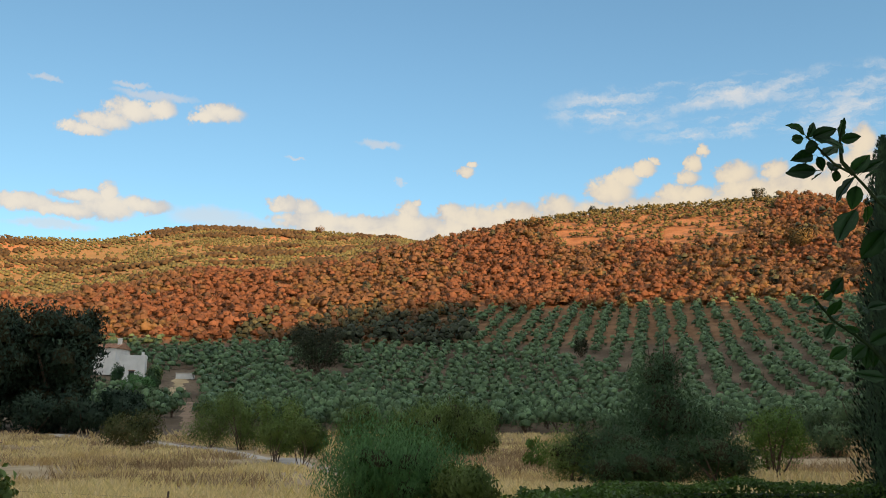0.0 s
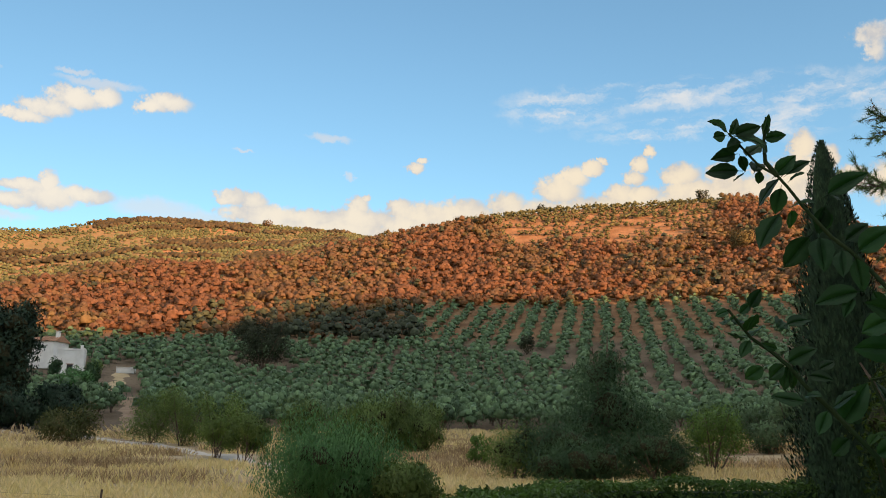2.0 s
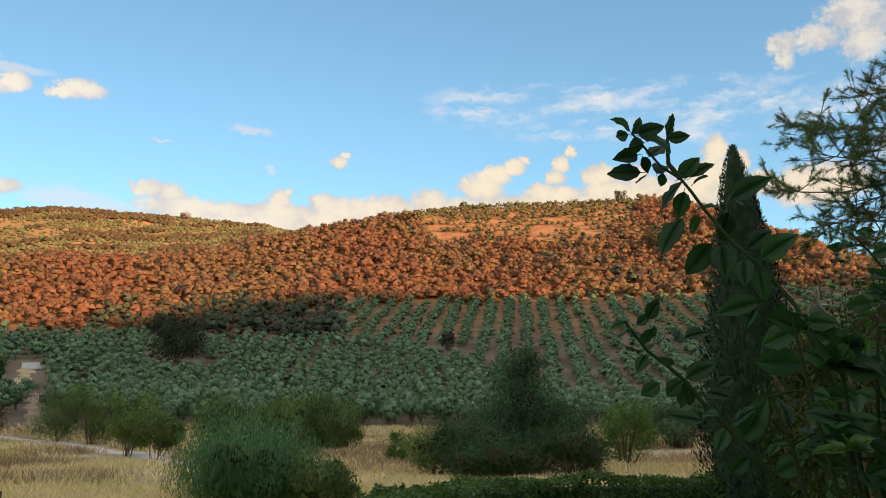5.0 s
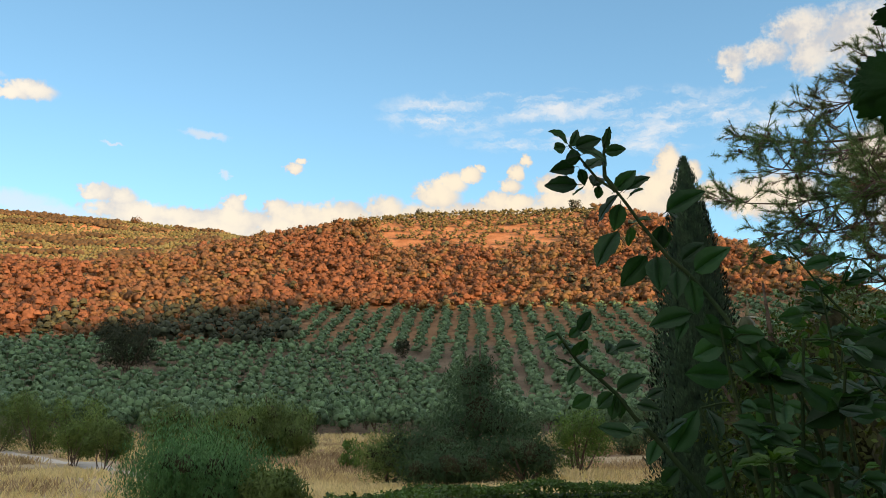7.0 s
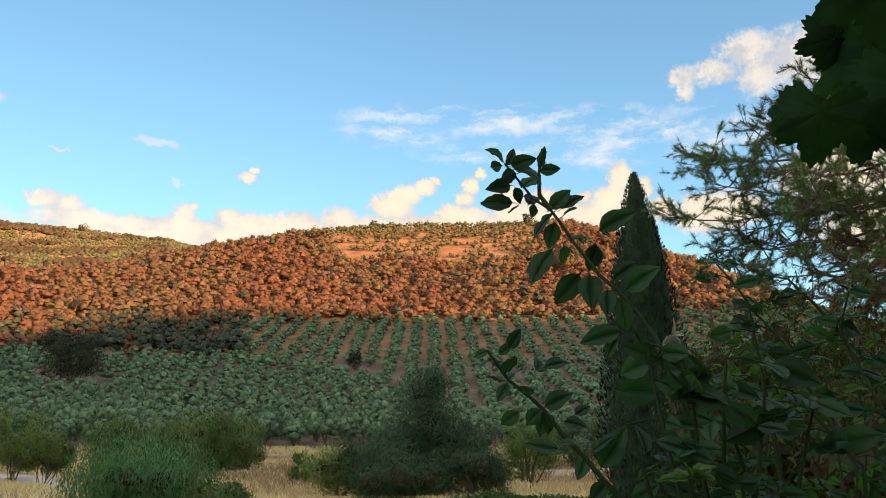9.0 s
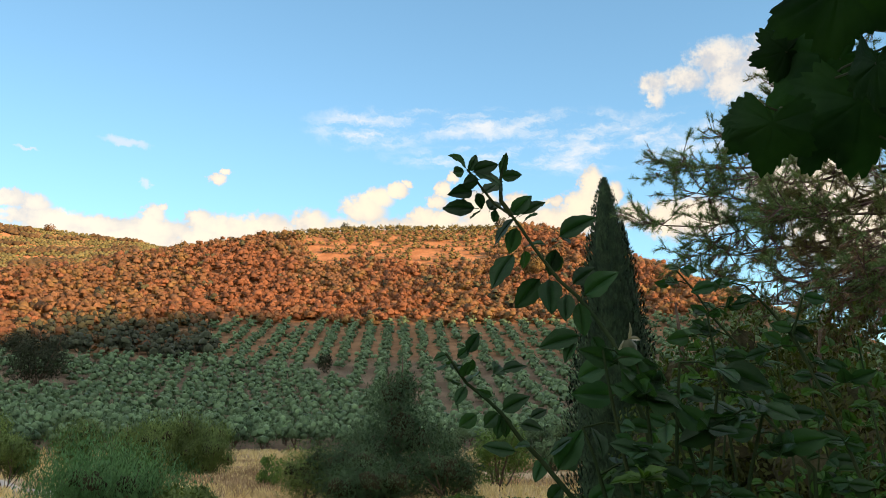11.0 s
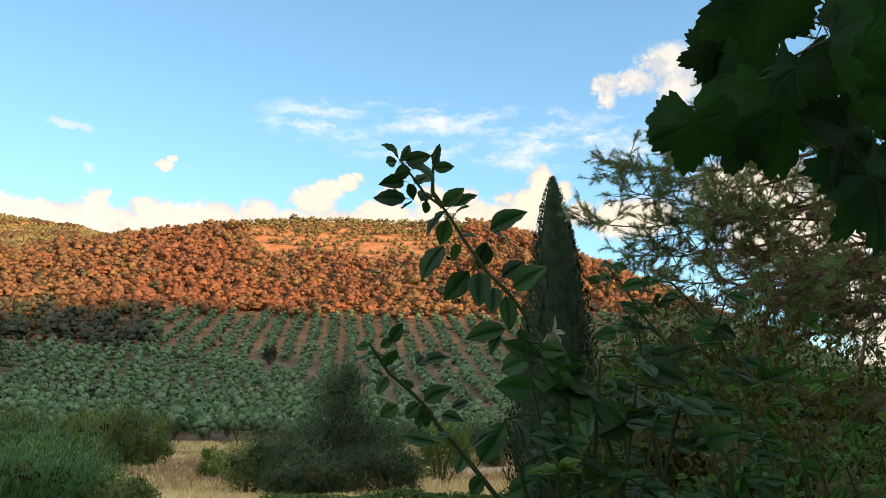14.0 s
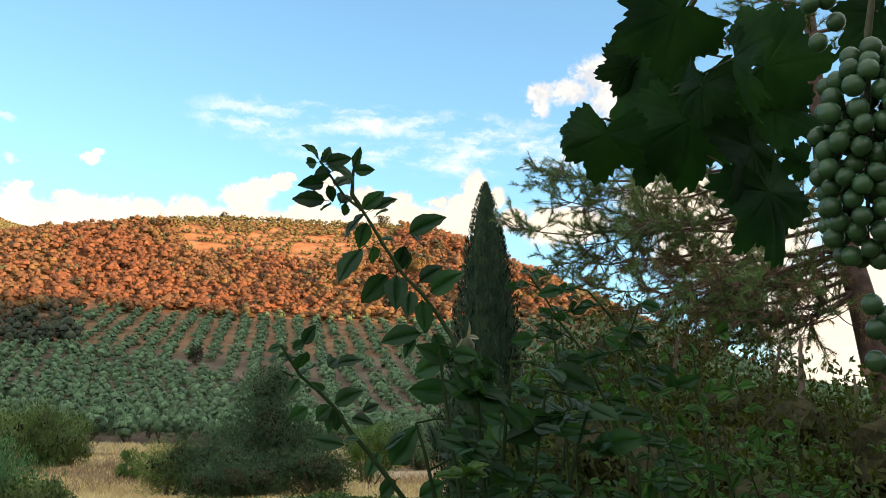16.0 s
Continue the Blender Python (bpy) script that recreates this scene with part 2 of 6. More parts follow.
# ---- materials ----
def material(name, dark, light, third=None, scale=1.0, rough=0.75, bump=0.0, bump_scale=20.0, island=0.0, random_ob=0.0,
             translucent=0.0, spec=0.3, patch=0.0, coarse=None):
    """A matt surface that wanders between two or three colours at two scales, with relief."""
    m = bpy.data.materials.new(name)
    m.use_nodes = True
    nt = m.node_tree
    b = nt.nodes["Principled BSDF"]
    out = nt.nodes["Material Output"]
    geo = nt.nodes.new("ShaderNodeNewGeometry")

    def noise_fac(s, detail):
        n = nt.nodes.new("ShaderNodeTexNoise")
        n.inputs["Scale"].default_value, n.inputs["Detail"].default_value = s, detail
        nt.links.new(geo.outputs["Position"], n.inputs["Vector"])
        return n.outputs["Fac"]

    def rng(v, lo, hi, to0=0.0, to1=1.0):
        n = nt.nodes.new("ShaderNodeMapRange")
        n.inputs[1].default_value, n.inputs[2].default_value, n.inputs[3].default_value, n.inputs[4].default_value = lo, hi, to0, to1
        nt.links.new(v, n.inputs[0])
        return n.outputs[0]

    def mix(fac, a, c, blend="MIX"):
        n = nt.nodes.new("ShaderNodeMix")
        n.data_type, n.blend_type = "RGBA", blend
        if isinstance(fac, float):
            n.inputs[0].default_value = fac
        else:
            nt.links.new(fac, n.inputs[0])
        for sock, v in ((n.inputs[6], a), (n.inputs[7], c)):
            if isinstance(v, tuple):
                sock.default_value = (*v, 1)
            else:
                nt.links.new(v, sock)
        return n.outputs[2]

    col = mix(rng(noise_fac(scale, 4), 0.32, 0.68), dark, light)
    if third:
        col = mix(rng(noise_fac(coarse or scale * 0.13, 3), 0.5 - patch, 0.72), col, third)
    if island or random_ob:
        val = None
        if island:
            val = rng(geo.outputs["Random Per Island"], 0, 1, 1 - island, 1 + island)
        if random_ob:
            info = nt.nodes.new("ShaderNodeObjectInfo")
            v2 = rng(info.outputs["Random"], 0, 1, 1 - random_ob, 1 + random_ob)
            if val:
                mm = nt.nodes.new("ShaderNodeMath")
                mm.operation = "MULTIPLY"
                nt.links.new(val, mm.inputs[0]), nt.links.new(v2, mm.inputs[1])
                val = mm.outputs[0]
            else:
                val = v2
        hsv = nt.nodes.new("ShaderNodeHueSaturation")
        nt.links.new(val, hsv.inputs["Value"]), nt.links.new(col, hsv.inputs["Color"])
        col = hsv.outputs[0]
    nt.links.new(col, b.inputs["Base Color"])
    b.inputs["Roughness"].default_value = rough
    b.inputs["Specular IOR Level"].default_value = spec
    if bump:
        bn = nt.nodes.new("ShaderNodeBump")
        bn.inputs["Strength"].default_value = bump
        bn.inputs["Distance"].default_value = 0.5 / bump_scale
        nt.links.new(noise_fac(bump_scale, 5), bn.inputs["Height"])
        nt.links.new(bn.outputs[0], b.inputs["Normal"])
    if translucent:
        tr = nt.nodes.new("ShaderNodeBsdfTranslucent")
        nt.links.new(mix(1.0, col, (1.35, 1.4, 0.55), "MULTIPLY"), tr.inputs[0])
        ms = nt.nodes.new("ShaderNodeMixShader")
        ms.inputs[0].default_value = translucent
        nt.links.new(b.outputs[0], ms.inputs[1]), nt.links.new(tr.outputs[0], ms.inputs[2])
        nt.links.new(ms.outputs[0], out.inputs[0])
    return m


M_OLIVE = material("olive_leaf", (0.048, 0.096, 0.040), (0.138, 0.226, 0.102), scale=0.5, island=0.24, bump=0.7, bump_scale=4.0, random_ob=0.15, rough=0.6)
M_OAK = material("oak_leaf", (0.140, 0.094, 0.059), (0.245, 0.162, 0.100), scale=1.1, island=0.15, bump=0.3, bump_scale=2.6, rough=0.8, spec=0.1, translucent=0.45)
M_OAK_GOLD = material("golden_oak_leaf", (0.155, 0.116, 0.060), (0.262, 0.194, 0.100), scale=1.1, island=0.15, bump=0.3, bump_scale=2.6, rough=0.8, spec=0.1, translucent=0.45)
M_OAK_RED = material("reddish_oak_leaf", (0.155, 0.087, 0.055), (0.268, 0.148, 0.092), scale=1.1, island=0.15, bump=0.3, bump_scale=2.6, rough=0.8, spec=0.1, translucent=0.45)
# leaf of single dark oaks, and of the shade painted on the wood
M_OAK_DARK = material("holm_or_shaded_oak_leaf", (0.030, 0.040, 0.022), (0.064, 0.076, 0.042), scale=0.9, island=0.3, bump=0.7, bump_scale=2.6, rough=0.7, spec=0.2)
M_SCRUB = material("scrub_leaf", (0.08, 0.07, 0.03), (0.15, 0.12, 0.05), scale=0.1, island=0.3, rough=0.8, spec=0.1)
M_BARK = material("bark", (0.07, 0.05, 0.035), (0.16, 0.12, 0.09), scale=9.0, rough=0.9, bump=0.8, bump_scale=30)
M_CROWN_FILL = material("crown_fill", (0.022, 0.024, 0.012), (0.06, 0.055, 0.03), scale=7.0, rough=0.95, bump=1.0, bump_scale=14, spec=0.05)
M_SHRUB = material("shrub_leaf", (0.085, 0.14, 0.036), (0.175, 0.25, 0.074), scale=1.2, island=0.22, random_ob=0.15, rough=0.6, translucent=0.2)
M_SHRUB_YELLOW = material("yellowish_leaf", (0.078, 0.15, 0.034), (0.15, 0.24, 0.06), scale=1.2, island=0.3, rough=0.6, translucent=0.25)
M_SHRUB_BLUE = material("bluish_leaf", (0.060, 0.165, 0.056), (0.128, 0.27, 0.10), scale=1.0, island=0.22, rough=0.65, translucent=0.15)

M_MASTIC = material("mastic_leaf", (0.032, 0.078, 0.036), (0.074, 0.138, 0.064), scale=1.0, island=0.22, rough=0.65, translucent=0.15)


# ---- building blocks ----
def mesh_of(name, verts, faces, mat, smooth=False):
    """A mesh from arrays: verts (n, 3), and quads or triangles as one (m, k) array or a list of such."""
    me = bpy.data.meshes.new(name)
    verts = np.asarray(verts, np.float32).reshape(-1, 3)
    groups = faces if isinstance(faces, list) else [faces]
    me.vertices.add(len(verts))
    me.vertices.foreach_set("co", verts.ravel())
    loops = np.concatenate([np.asarray(g, np.int32).ravel() for g in groups])
    sizes = np.concatenate([np.full(len(g), np.asarray(g).shape[1], np.int32) for g in groups])
    starts = np.concatenate([[0], np.cumsum(sizes)[:-1]]).astype(np.int32)
    me.loops.add(len(loops))
    me.loops.foreach_set("vertex_index", loops)
    me.polygons.add(len(sizes))
    me.polygons.foreach_set("loop_start", starts)
    me.polygons.foreach_set("use_smooth", np.full(len(sizes), smooth))
    me.update(calc_edges=True)
    me.validate()
    for m in (mat if isinstance(mat, (list, tuple)) else [mat]):
        me.materials.append(m)
    return me


def unit(v):
    return v / (np.linalg.norm(v, axis=-1, keepdims=True) + 1e-9)


def ball(rng, n):
    return unit(rng.normal(size=(n, 3)))


def cards(rng, at, facing, size, aspect=1.7, bend=0.15, rise=0.0):
    """Leaf-shaped lozenges at the points, each facing roughly the given way. Returns verts and quads."""
    n = len(at)
    size = np.broadcast_to(np.asarray(size, float), (n,))[:, None]
    facing = unit(facing)
    t = unit(np.cross(facing, ball(rng, n)))
    if rise:
        t = unit(t * (1 - rise) + np.array([0, 0, rise]) + 1e-6)
    s = np.cross(facing, t)
    half = size * 0.5
    wide = half / aspect
    v = np.stack([at - t * half, at + s * wide + facing * size * bend, at + t * half, at - s * wide + facing * size * bend], 1)
    return v.reshape(-1, 3), np.arange(n * 4).reshape(-1, 4)


def lobed(rng, n, lobes, size, out=0.65, shell=(0.72, 1.05), aspect=1.5, size_var=0.35, rise=0.0):
    """A crown of n leaf clumps on the shells of several ellipsoids (x, y, z, rx, ry, rz)."""
    L = np.array(lobes, float)
    area = (L[:, 3] * L[:, 4] * L[:, 5]) ** (2 / 3)
    pick = rng.choice(len(L), n, p=area / area.sum())
    d = ball(rng, n)
    rad = rng.uniform(*shell, n)[:, None]
    at = L[pick, :3] + d * rad * L[pick, 3:]
    facing = unit(d / L[pick, 3:]) * out + ball(rng, n) * (1 - out)
    return cards(rng, at, facing, size * rng.uniform(1 - size_var, 1 + size_var, n), aspect, rise=rise)


def unit_ball(cut=-0.45, fine=2):
    """A coarse ball, open below."""
    bm = bmesh.new()
    bmesh.ops.create_icosphere(bm, subdivisions=fine, radius=1.0)
    v = np.array([x.co[:] for x in bm.verts])
    f = np.array([[x.index for x in p.verts] for p in bm.faces])
    bm.free()
    f = f[v[f].mean(1)[:, 2] > cut]
    used = np.unique(f)
    return v[used], np.searchsorted(used, f)


def lumps(rng, lobes, rough=0.13, template=None):
    """Leafy lumps, one on each lobe, with uneven surfaces. Returns verts and triangles."""
    bv, bf = template
    out = []
    for x, y, z, rx, ry, rz in lobes:
        a = rng.uniform(0, 6.28)
        c, s = math.cos(a), math.sin(a)
        v = bv @ np.array([[c, s, 0], [-s, c, 0], [0, 0, 1]])
        v = v * (1 + rng.normal(0, rough, (len(v), 1))) * (rx, ry, rz) + (x, y, z)
        out.append((v, bf))
    return join(out)


def tris(pair):
    v, q = pair
    return v, np.concatenate([q[:, [0, 1, 2]], q[:, [0, 2, 3]]])


def tube(points, radii, sides=6):
    """A tapering limb along the points. Returns verts and quads."""
    pts = np.asarray(points, float)
    n = len(pts)
    tang = unit(np.gradient(pts, axis=0))
    up = np.array([0.31, 0.17, 0.94])
    a = unit(np.cross(tang, up + 1e-3))
    b = np.cross(tang, a)
    ang = np.linspace(0, 2 * np.pi, sides, endpoint=False)
    ring = np.cos(ang)[None, :, None] * a[:, None] + np.sin(ang)[None, :, None] * b[:, None]
    v = pts[:, None] + ring * np.asarray(radii, float)[:, None, None]
    i = np.arange(n - 1)[:, None] * sides
    j = np.arange(sides)[None]
    q = np.stack([i + j, i + (j + 1) % sides, i + sides + (j + 1) % sides, i + sides + j], -1).reshape(-1, 4)
    return v.reshape(-1, 3), q


def join(pieces):
    """One verts and quads pair out of several."""
    vs, fs, k = [], [], 0
    for v, f in pieces:
        vs.append(v), fs.append(f + k)
        k += len(v)
    return np.concatenate(vs), np.concatenate(fs)


def strew(templates, at, turn, size, pick):
    """Copies of template crowns, joined into verts, faces and normals: places (n, 3), turns, sizes, template numbers."""
    vs, fs, ns, k = [], [], [], 0
    for i, (v, f, nv) in enumerate(templates):
        m = np.flatnonzero(pick == i)
        if not len(m):
            continue
        c, s, z = np.cos(turn[m]), np.sin(turn[m]), size[m]
        x = (v[None, :, 0] * c[:, None] - v[None, :, 1] * s[:, None]) * z[:, None] + at[m, 0:1]
        y = (v[None, :, 0] * s[:, None] + v[None, :, 1] * c[:, None]) * z[:, None] + at[m, 1:2]
        h = v[None, :, 2] * z[:, None] + at[m, 2:3]
        vs.append(np.stack([x, y, h], -1).reshape(-1, 3))
        nx, ny = nv[None, :, 0] * c[:, None] - nv[None, :, 1] * s[:, None], nv[None, :, 0] * s[:, None] + nv[None, :, 1] * c[:, None]
        ns.append(np.stack([nx, ny, np.broadcast_to(nv[None, :, 2], nx.shape)], -1).reshape(-1, 3))
        fs.append((f[None] + (np.arange(len(m)) * len(v))[:, None, None] + k).reshape(-1, f.shape[1]))
        k += len(m) * len(v)
    return np.concatenate(vs), np.concatenate(fs), np.concatenate(ns)


def puffed(pair, lobes, mix=0.55, sink=0.25, ruffle=None):
    """Verts and faces with soft crown normals added, which swell round the whole crown and round its nearest lobe."""
    v, f = pair
    L = np.array(lobes, float)
    mid = L[:, :3].mean(0) - np.array([0, 0, sink * L[:, 5].max()])
    whole = unit(v - mid)
    d = np.linalg.norm((v[:, None] - L[None, :, :3]) / L[None, :, 3:], axis=-1)
    near = L[np.argmin(d, 1)]
    n = unit(whole * (1 - mix) + unit((v - near[:, :3]) / near[:, 3:]) * mix)
    if ruffle is not None:
        n = unit(n + np.repeat(ball(ruffle, len(v) // 4 + 1), 4, 0)[:len(v)] * 0.34)
    out = np.cross(v[f[:, 1]] - v[f[:, 0]], v[f[:, 2]] - v[f[:, 0]])
    flip = (out * n[f].mean(1)).sum(-1) < 0
    f = np.where(flip[:, None], f[:, ::-1], f)
    return v, f, n


def puffed_mesh(name, triple, mat):
    v, f, n = triple
    me = mesh_of(name, v, f, mat, smooth=True)
    me.normals_split_custom_set_from_vertices(n.astype(np.float32))
    return me


def part(name, me, parent, label="", m=None):
    ob = new(name, me)
    ob.parent = parent
    if m is not None:
        ob.matrix_basis = m
    if label:
        tagged(ob, label)
    return ob


def polar(az, r):
    a = np.radians(az)
    return r * np.sin(a), r * np.cos(a)

# ---- ground ----
def ground_material():
    m = bpy.data.materials.new("dry_ground")
    m.use_nodes = True
    nt = m.node_tree
    b = nt.nodes["Principled BSDF"]
    geo = nt.nodes.new("ShaderNodeNewGeometry")

    def noise_fac(s, d=5):
        n = nt.nodes.new("ShaderNodeTexNoise")
        n.inputs["Scale"].default_value, n.inputs["Detail"].default_value = s, d
        nt.links.new(geo.outputs["Position"], n.inputs["Vector"])
        return n.outputs["Fac"]

    def rng(v, lo, hi):
        n = nt.nodes.new("ShaderNodeMapRange")
        n.interpolation_type = "SMOOTHSTEP"
        n.inputs[1].default_value, n.inputs[2].default_value = lo, hi
        nt.links.new(v, n.inputs[0])
        return n.outputs[0]

    def mix(fac, a, c):
        n = nt.nodes.new("ShaderNodeMix")
        n.data_type = "RGBA"
        nt.links.new(fac, n.inputs[0])
        for sock, v in ((n.inputs[6], a), (n.inputs[7], c)):
            if isinstance(v, tuple):
                sock.default_value = (*v, 1)
            else:
                nt.links.new(v, sock)
        return n.outputs[2]

    flat = nt.nodes.new("ShaderNodeVectorMath")
    flat.operation = "MULTIPLY"
    flat.inputs[1].default_value = (1, 1, 0)
    nt.links.new(geo.outputs["Position"], flat.inputs[0])
    dist = nt.nodes.new("ShaderNodeVectorMath")
    dist.operation = "LENGTH"
    nt.links.new(flat.outputs[0], dist.inputs[0])
    r = dist.outputs["Value"]
    soil = mix(rng(noise_fac(0.09), 0.35, 0.65), (0.116, 0.088, 0.062), (0.19, 0.147, 0.104))
    soil = mix(rng(noise_fac(1.3), 0.5, 0.75), soil, (0.085, 0.066, 0.038))
    red = mix(rng(noise_fac(0.12), 0.35, 0.65), (0.23, 0.115, 0.055), (0.33, 0.18, 0.09))
    red = mix(rng(noise_fac(0.9), 0.5, 0.72), red, (0.15, 0.10, 0.045))
    straw = mix(rng(noise_fac(0.35), 0.35, 0.65), (0.36, 0.278, 0.168), (0.48, 0.388, 0.25))
    straw = mix(rng(noise_fac(0.11), 0.52, 0.66), straw, (0.21, 0.13, 0.08))
    lawn = mix(rng(noise_fac(2.0), 0.35, 0.65), (0.05, 0.065, 0.025), (0.12, 0.11, 0.05))
    wander = nt.nodes.new("ShaderNodeMath")
    wander.operation = "MULTIPLY_ADD"
    wander.inputs[1].default_value = 14
    nt.links.new(noise_fac(0.08), wander.inputs[0]), nt.links.new(r, wander.inputs[2])
    w = wander.outputs[0]
    col = mix(rng(w, 24, 28), lawn, straw)
    col = mix(rng(w, 88, 108), col, soil)
    floor = mix(rng(noise_fac(0.3), 0.35, 0.65), (0.17, 0.10, 0.055), (0.26, 0.155, 0.085))
    col = mix(rng(w, 225, 240), col, floor)
    col = mix(rng(w, 348, 366), col, red)
    dry = mix(rng(noise_fac(0.02), 0.38, 0.62), (0.30, 0.185, 0.08), (0.24, 0.17, 0.07))
    dry = mix(rng(noise_fac(0.013), 0.50, 0.60), dry, (0.36, 0.18, 0.08))
    col = mix(rng(w, 455, 475), col, dry)
    nt.links.new(col, b.inputs["Base Color"])
    b.inputs["Roughness"].default_value = 0.95
    b.inputs["Specular IOR Level"].default_value = 0.1
    bn = nt.nodes.new("ShaderNodeBump")
    bn.inputs["Strength"].default_value, bn.inputs["Distance"].default_value = 0.6, 0.15
    nt.links.new(noise_fac(2.5), bn.inputs["Height"])
    nt.links.new(bn.outputs[0], b.inputs["Normal"])
    return m


def build_ground():
    azs = np.concatenate([np.arange(-34, 60, 0.5), np.arange(60, 326, 3.0)])
    rs = np.concatenate([[0.0], np.geomspace(2, 26, 14), np.linspace(28, 110, 55), np.linspace(113, 460, 110), np.geomspace(470, 1000, 32), np.geomspace(1060, 4600, 14)])
    A, R = np.meshgrid(azs, rs, indexing="ij")
    x, y = polar(A, R)
    z = land(x, y)
    n, k = len(azs), len(rs)
    i = np.arange(n)[:, None]
    j = np.arange(k - 1)[None]
    q = np.stack([i * k + j, i * k + j + 1, ((i + 1) % n) * k + j + 1, ((i + 1) % n) * k + j], -1).reshape(-1, 4)[:, ::-1]
    ob = new("ground", mesh_of("ground", np.stack([x, y, z], -1), q, ground_material(), smooth=True))
    tagged(ob, "dry Mediterranean hillside of straw grass and orange soil", "ground", kind="structure")


build_ground()

# ---- woods on the slope, olive groves ----
R0 = np.random.default_rng(3)
BALL, BALL_COARSE = unit_ball(), unit_ball(-0.2, fine=1)
def small_ball():
    """The coarsest rounded lump, open below."""
    bm = bmesh.new()
    bmesh.ops.create_icosphere(bm, subdivisions=1, radius=1.0)
    v = np.array([x.co[:] for x in bm.verts])
    f = np.array([[x.index for x in p.verts] for p in bm.faces])
    bm.free()
    f = f[v[f].mean(1)[:, 2] > -0.5]
    used = np.unique(f)
    return v[used], np.searchsorted(used, f)


ICO = small_ball()


def clumpy(rng, wide, high, heads, head, leaves, leaf, out=0.55, aspect=1.5, rise=0.3, sink=0.25, body=0.9, mix=0.7):
    """A rounded far-off crown: many small leafy heads over its dome, and loose sprigs between them."""
    lobes = [(0, 0, high * 0.46, wide * 0.36, wide * 0.36, high * 0.42)]
    for k in range(heads):
        t = (k + 0.5) / heads
        z = 1 - 1.6 * t
        a = k * 2.4 + rng.uniform(-0.4, 0.4)
        q = math.sqrt(max(0.0, 1 - z * z))
        h = head * rng.uniform(0.75, 1.25)
        lobes.append((math.cos(a) * q * wide * 0.36, math.sin(a) * q * wide * 0.36, high * (0.5 + 0.36 * z) + rng.normal(0, 0.06) * high, h, h, h * rng.uniform(0.8, 1.1)))
    inner = lumps(rng, [(x, y, z, a * body, b * body, c * body) for x, y, z, a, b, c in lobes], 0.12, ICO)
    return puffed(join([inner, tris(lobed(rng, leaves, lobes, leaf, out=out, shell=(0.82, 1.14), aspect=aspect, rise=rise))]), lobes, mix, sink, rng)


OAKS = [clumpy(R0, R0.uniform(3.6, 4.6), R0.uniform(2.9, 3.8), 4, 1.0, 50, 0.37, sink=0.15, body=0.72, mix=0.28, out=0.45) for _ in range(9)]
OLIVES_FAR = [clumpy(R0, R0.uniform(3.3, 3.9), R0.uniform(2.7, 3.2), 5, 0.72, 96, 0.31, out=0.2, aspect=2.3, rise=0.8, sink=0.3, body=0.70, mix=0.25) for _ in range(7)]
TINY_LOBE = [(0, 0, 1.3, 1.9, 1.9, 1.7)]
TINY = [puffed(lumps(R0, TINY_LOBE, 0.16, ICO), TINY_LOBE) for _ in range(4)]


def in_wood(az, r):
    """Where oak woods cover the slope."""
    left = (az < 1.5 + R0.normal(0, 0.25, len(az))) & (r > 223 + 4 * np.sin(az * 1.7)) & (r < 452)
    crest_olives = (az > -0.5) & (az < 8) & (r > 412)
    upper = np.interp(az, [-40, 1, 6.6, 8.4, 12.2, 15.9, 19.4, 22.0, 23.0, 70], [470, 470, 418, 352, 372, 355, 360, 395, 470, 470.0])
    right = (az >= 1.5) & (r > 276 + 3 * np.sin(az)) & (r < upper)
    return (left | right) & ~crest_olives


def wood():
    n = 36000
    az = R0.uniform(-29, 50, n)
    r = np.sqrt(R0.uniform(215**2, 455**2, n))
    x, y = polar(az, r)
    keep = in_wood(az, r)
    # thin to a spacing of some four metres
    seen, ok = set(), []
    for i in np.flatnonzero(keep):
        cell = (int(x[i] // 3.55), int(y[i] // 3.55))
        if cell not in seen:
            seen.add(cell)
            ok.append(i)
    ok = np.array(ok)
    x, y, r, az = x[ok], y[ok], r[ok], az[ok]
    n = len(ok)
    at = np.stack([x, y, land(x, y) - 0.4], -1)
    size = R0.uniform(0.9, 1.38, n) * np.where(R0.random(n) < 0.06, 1.35, 1.0)
    turn, pick = R0.uniform(0, 6.28, n), R0.integers(0, len(OAKS), n)
    edge = 262 + R0.normal(0, 7, n) + 9 * np.sin(az * 0.9)
    kind = np.where(R0.random(n) < 0.24, 1, 0)
    # stands of redder and of more golden oaks
    drift = np.array([noise.noise((a * 0.022, b * 0.022, 3.0)) for a, b in zip(x, y)]) + R0.normal(0, 0.16, n)
    kind = np.where(drift > 0.10, 2, kind)
    # shade at the wood's foot is put into leaf colour; more dark trees rightwards
    darkened = ((az > -9.5) & (az < 2.5) & (r < edge)) | ((az > -14) & (az < 0) & (r < edge - 26))
    darkened &= R0.random(n) < 0.8
    darkened |= R0.random(n) < np.interp(az, [-10, 5, 22], [0.015, 0.03, 0.09])
    kind = np.where(darkened, 3, kind)
    for k, (name, mat, label) in enumerate((
            ("oak_wood", M_OAK, "brown oak scrub woodland covering the hillside"), ("oak_wood", M_OAK_GOLD, "golden brown oaks scattered through the hillside wood"),
            ("oak_wood", M_OAK_RED, "reddish oaks in stands on the hillside"), ("holm_oak_wood", M_OAK_DARK, "oaks coloured dark for the shade along the foot of the wood, a few elsewhere"))):
        m = kind == k
        ob = new(name, puffed_mesh(name, strew(OAKS, at[m], turn[m], size[m], pick[m]), mat))
        tagged(ob, label, "woodland", kind="stuff")


wood()

ROW_AZ = 14.5


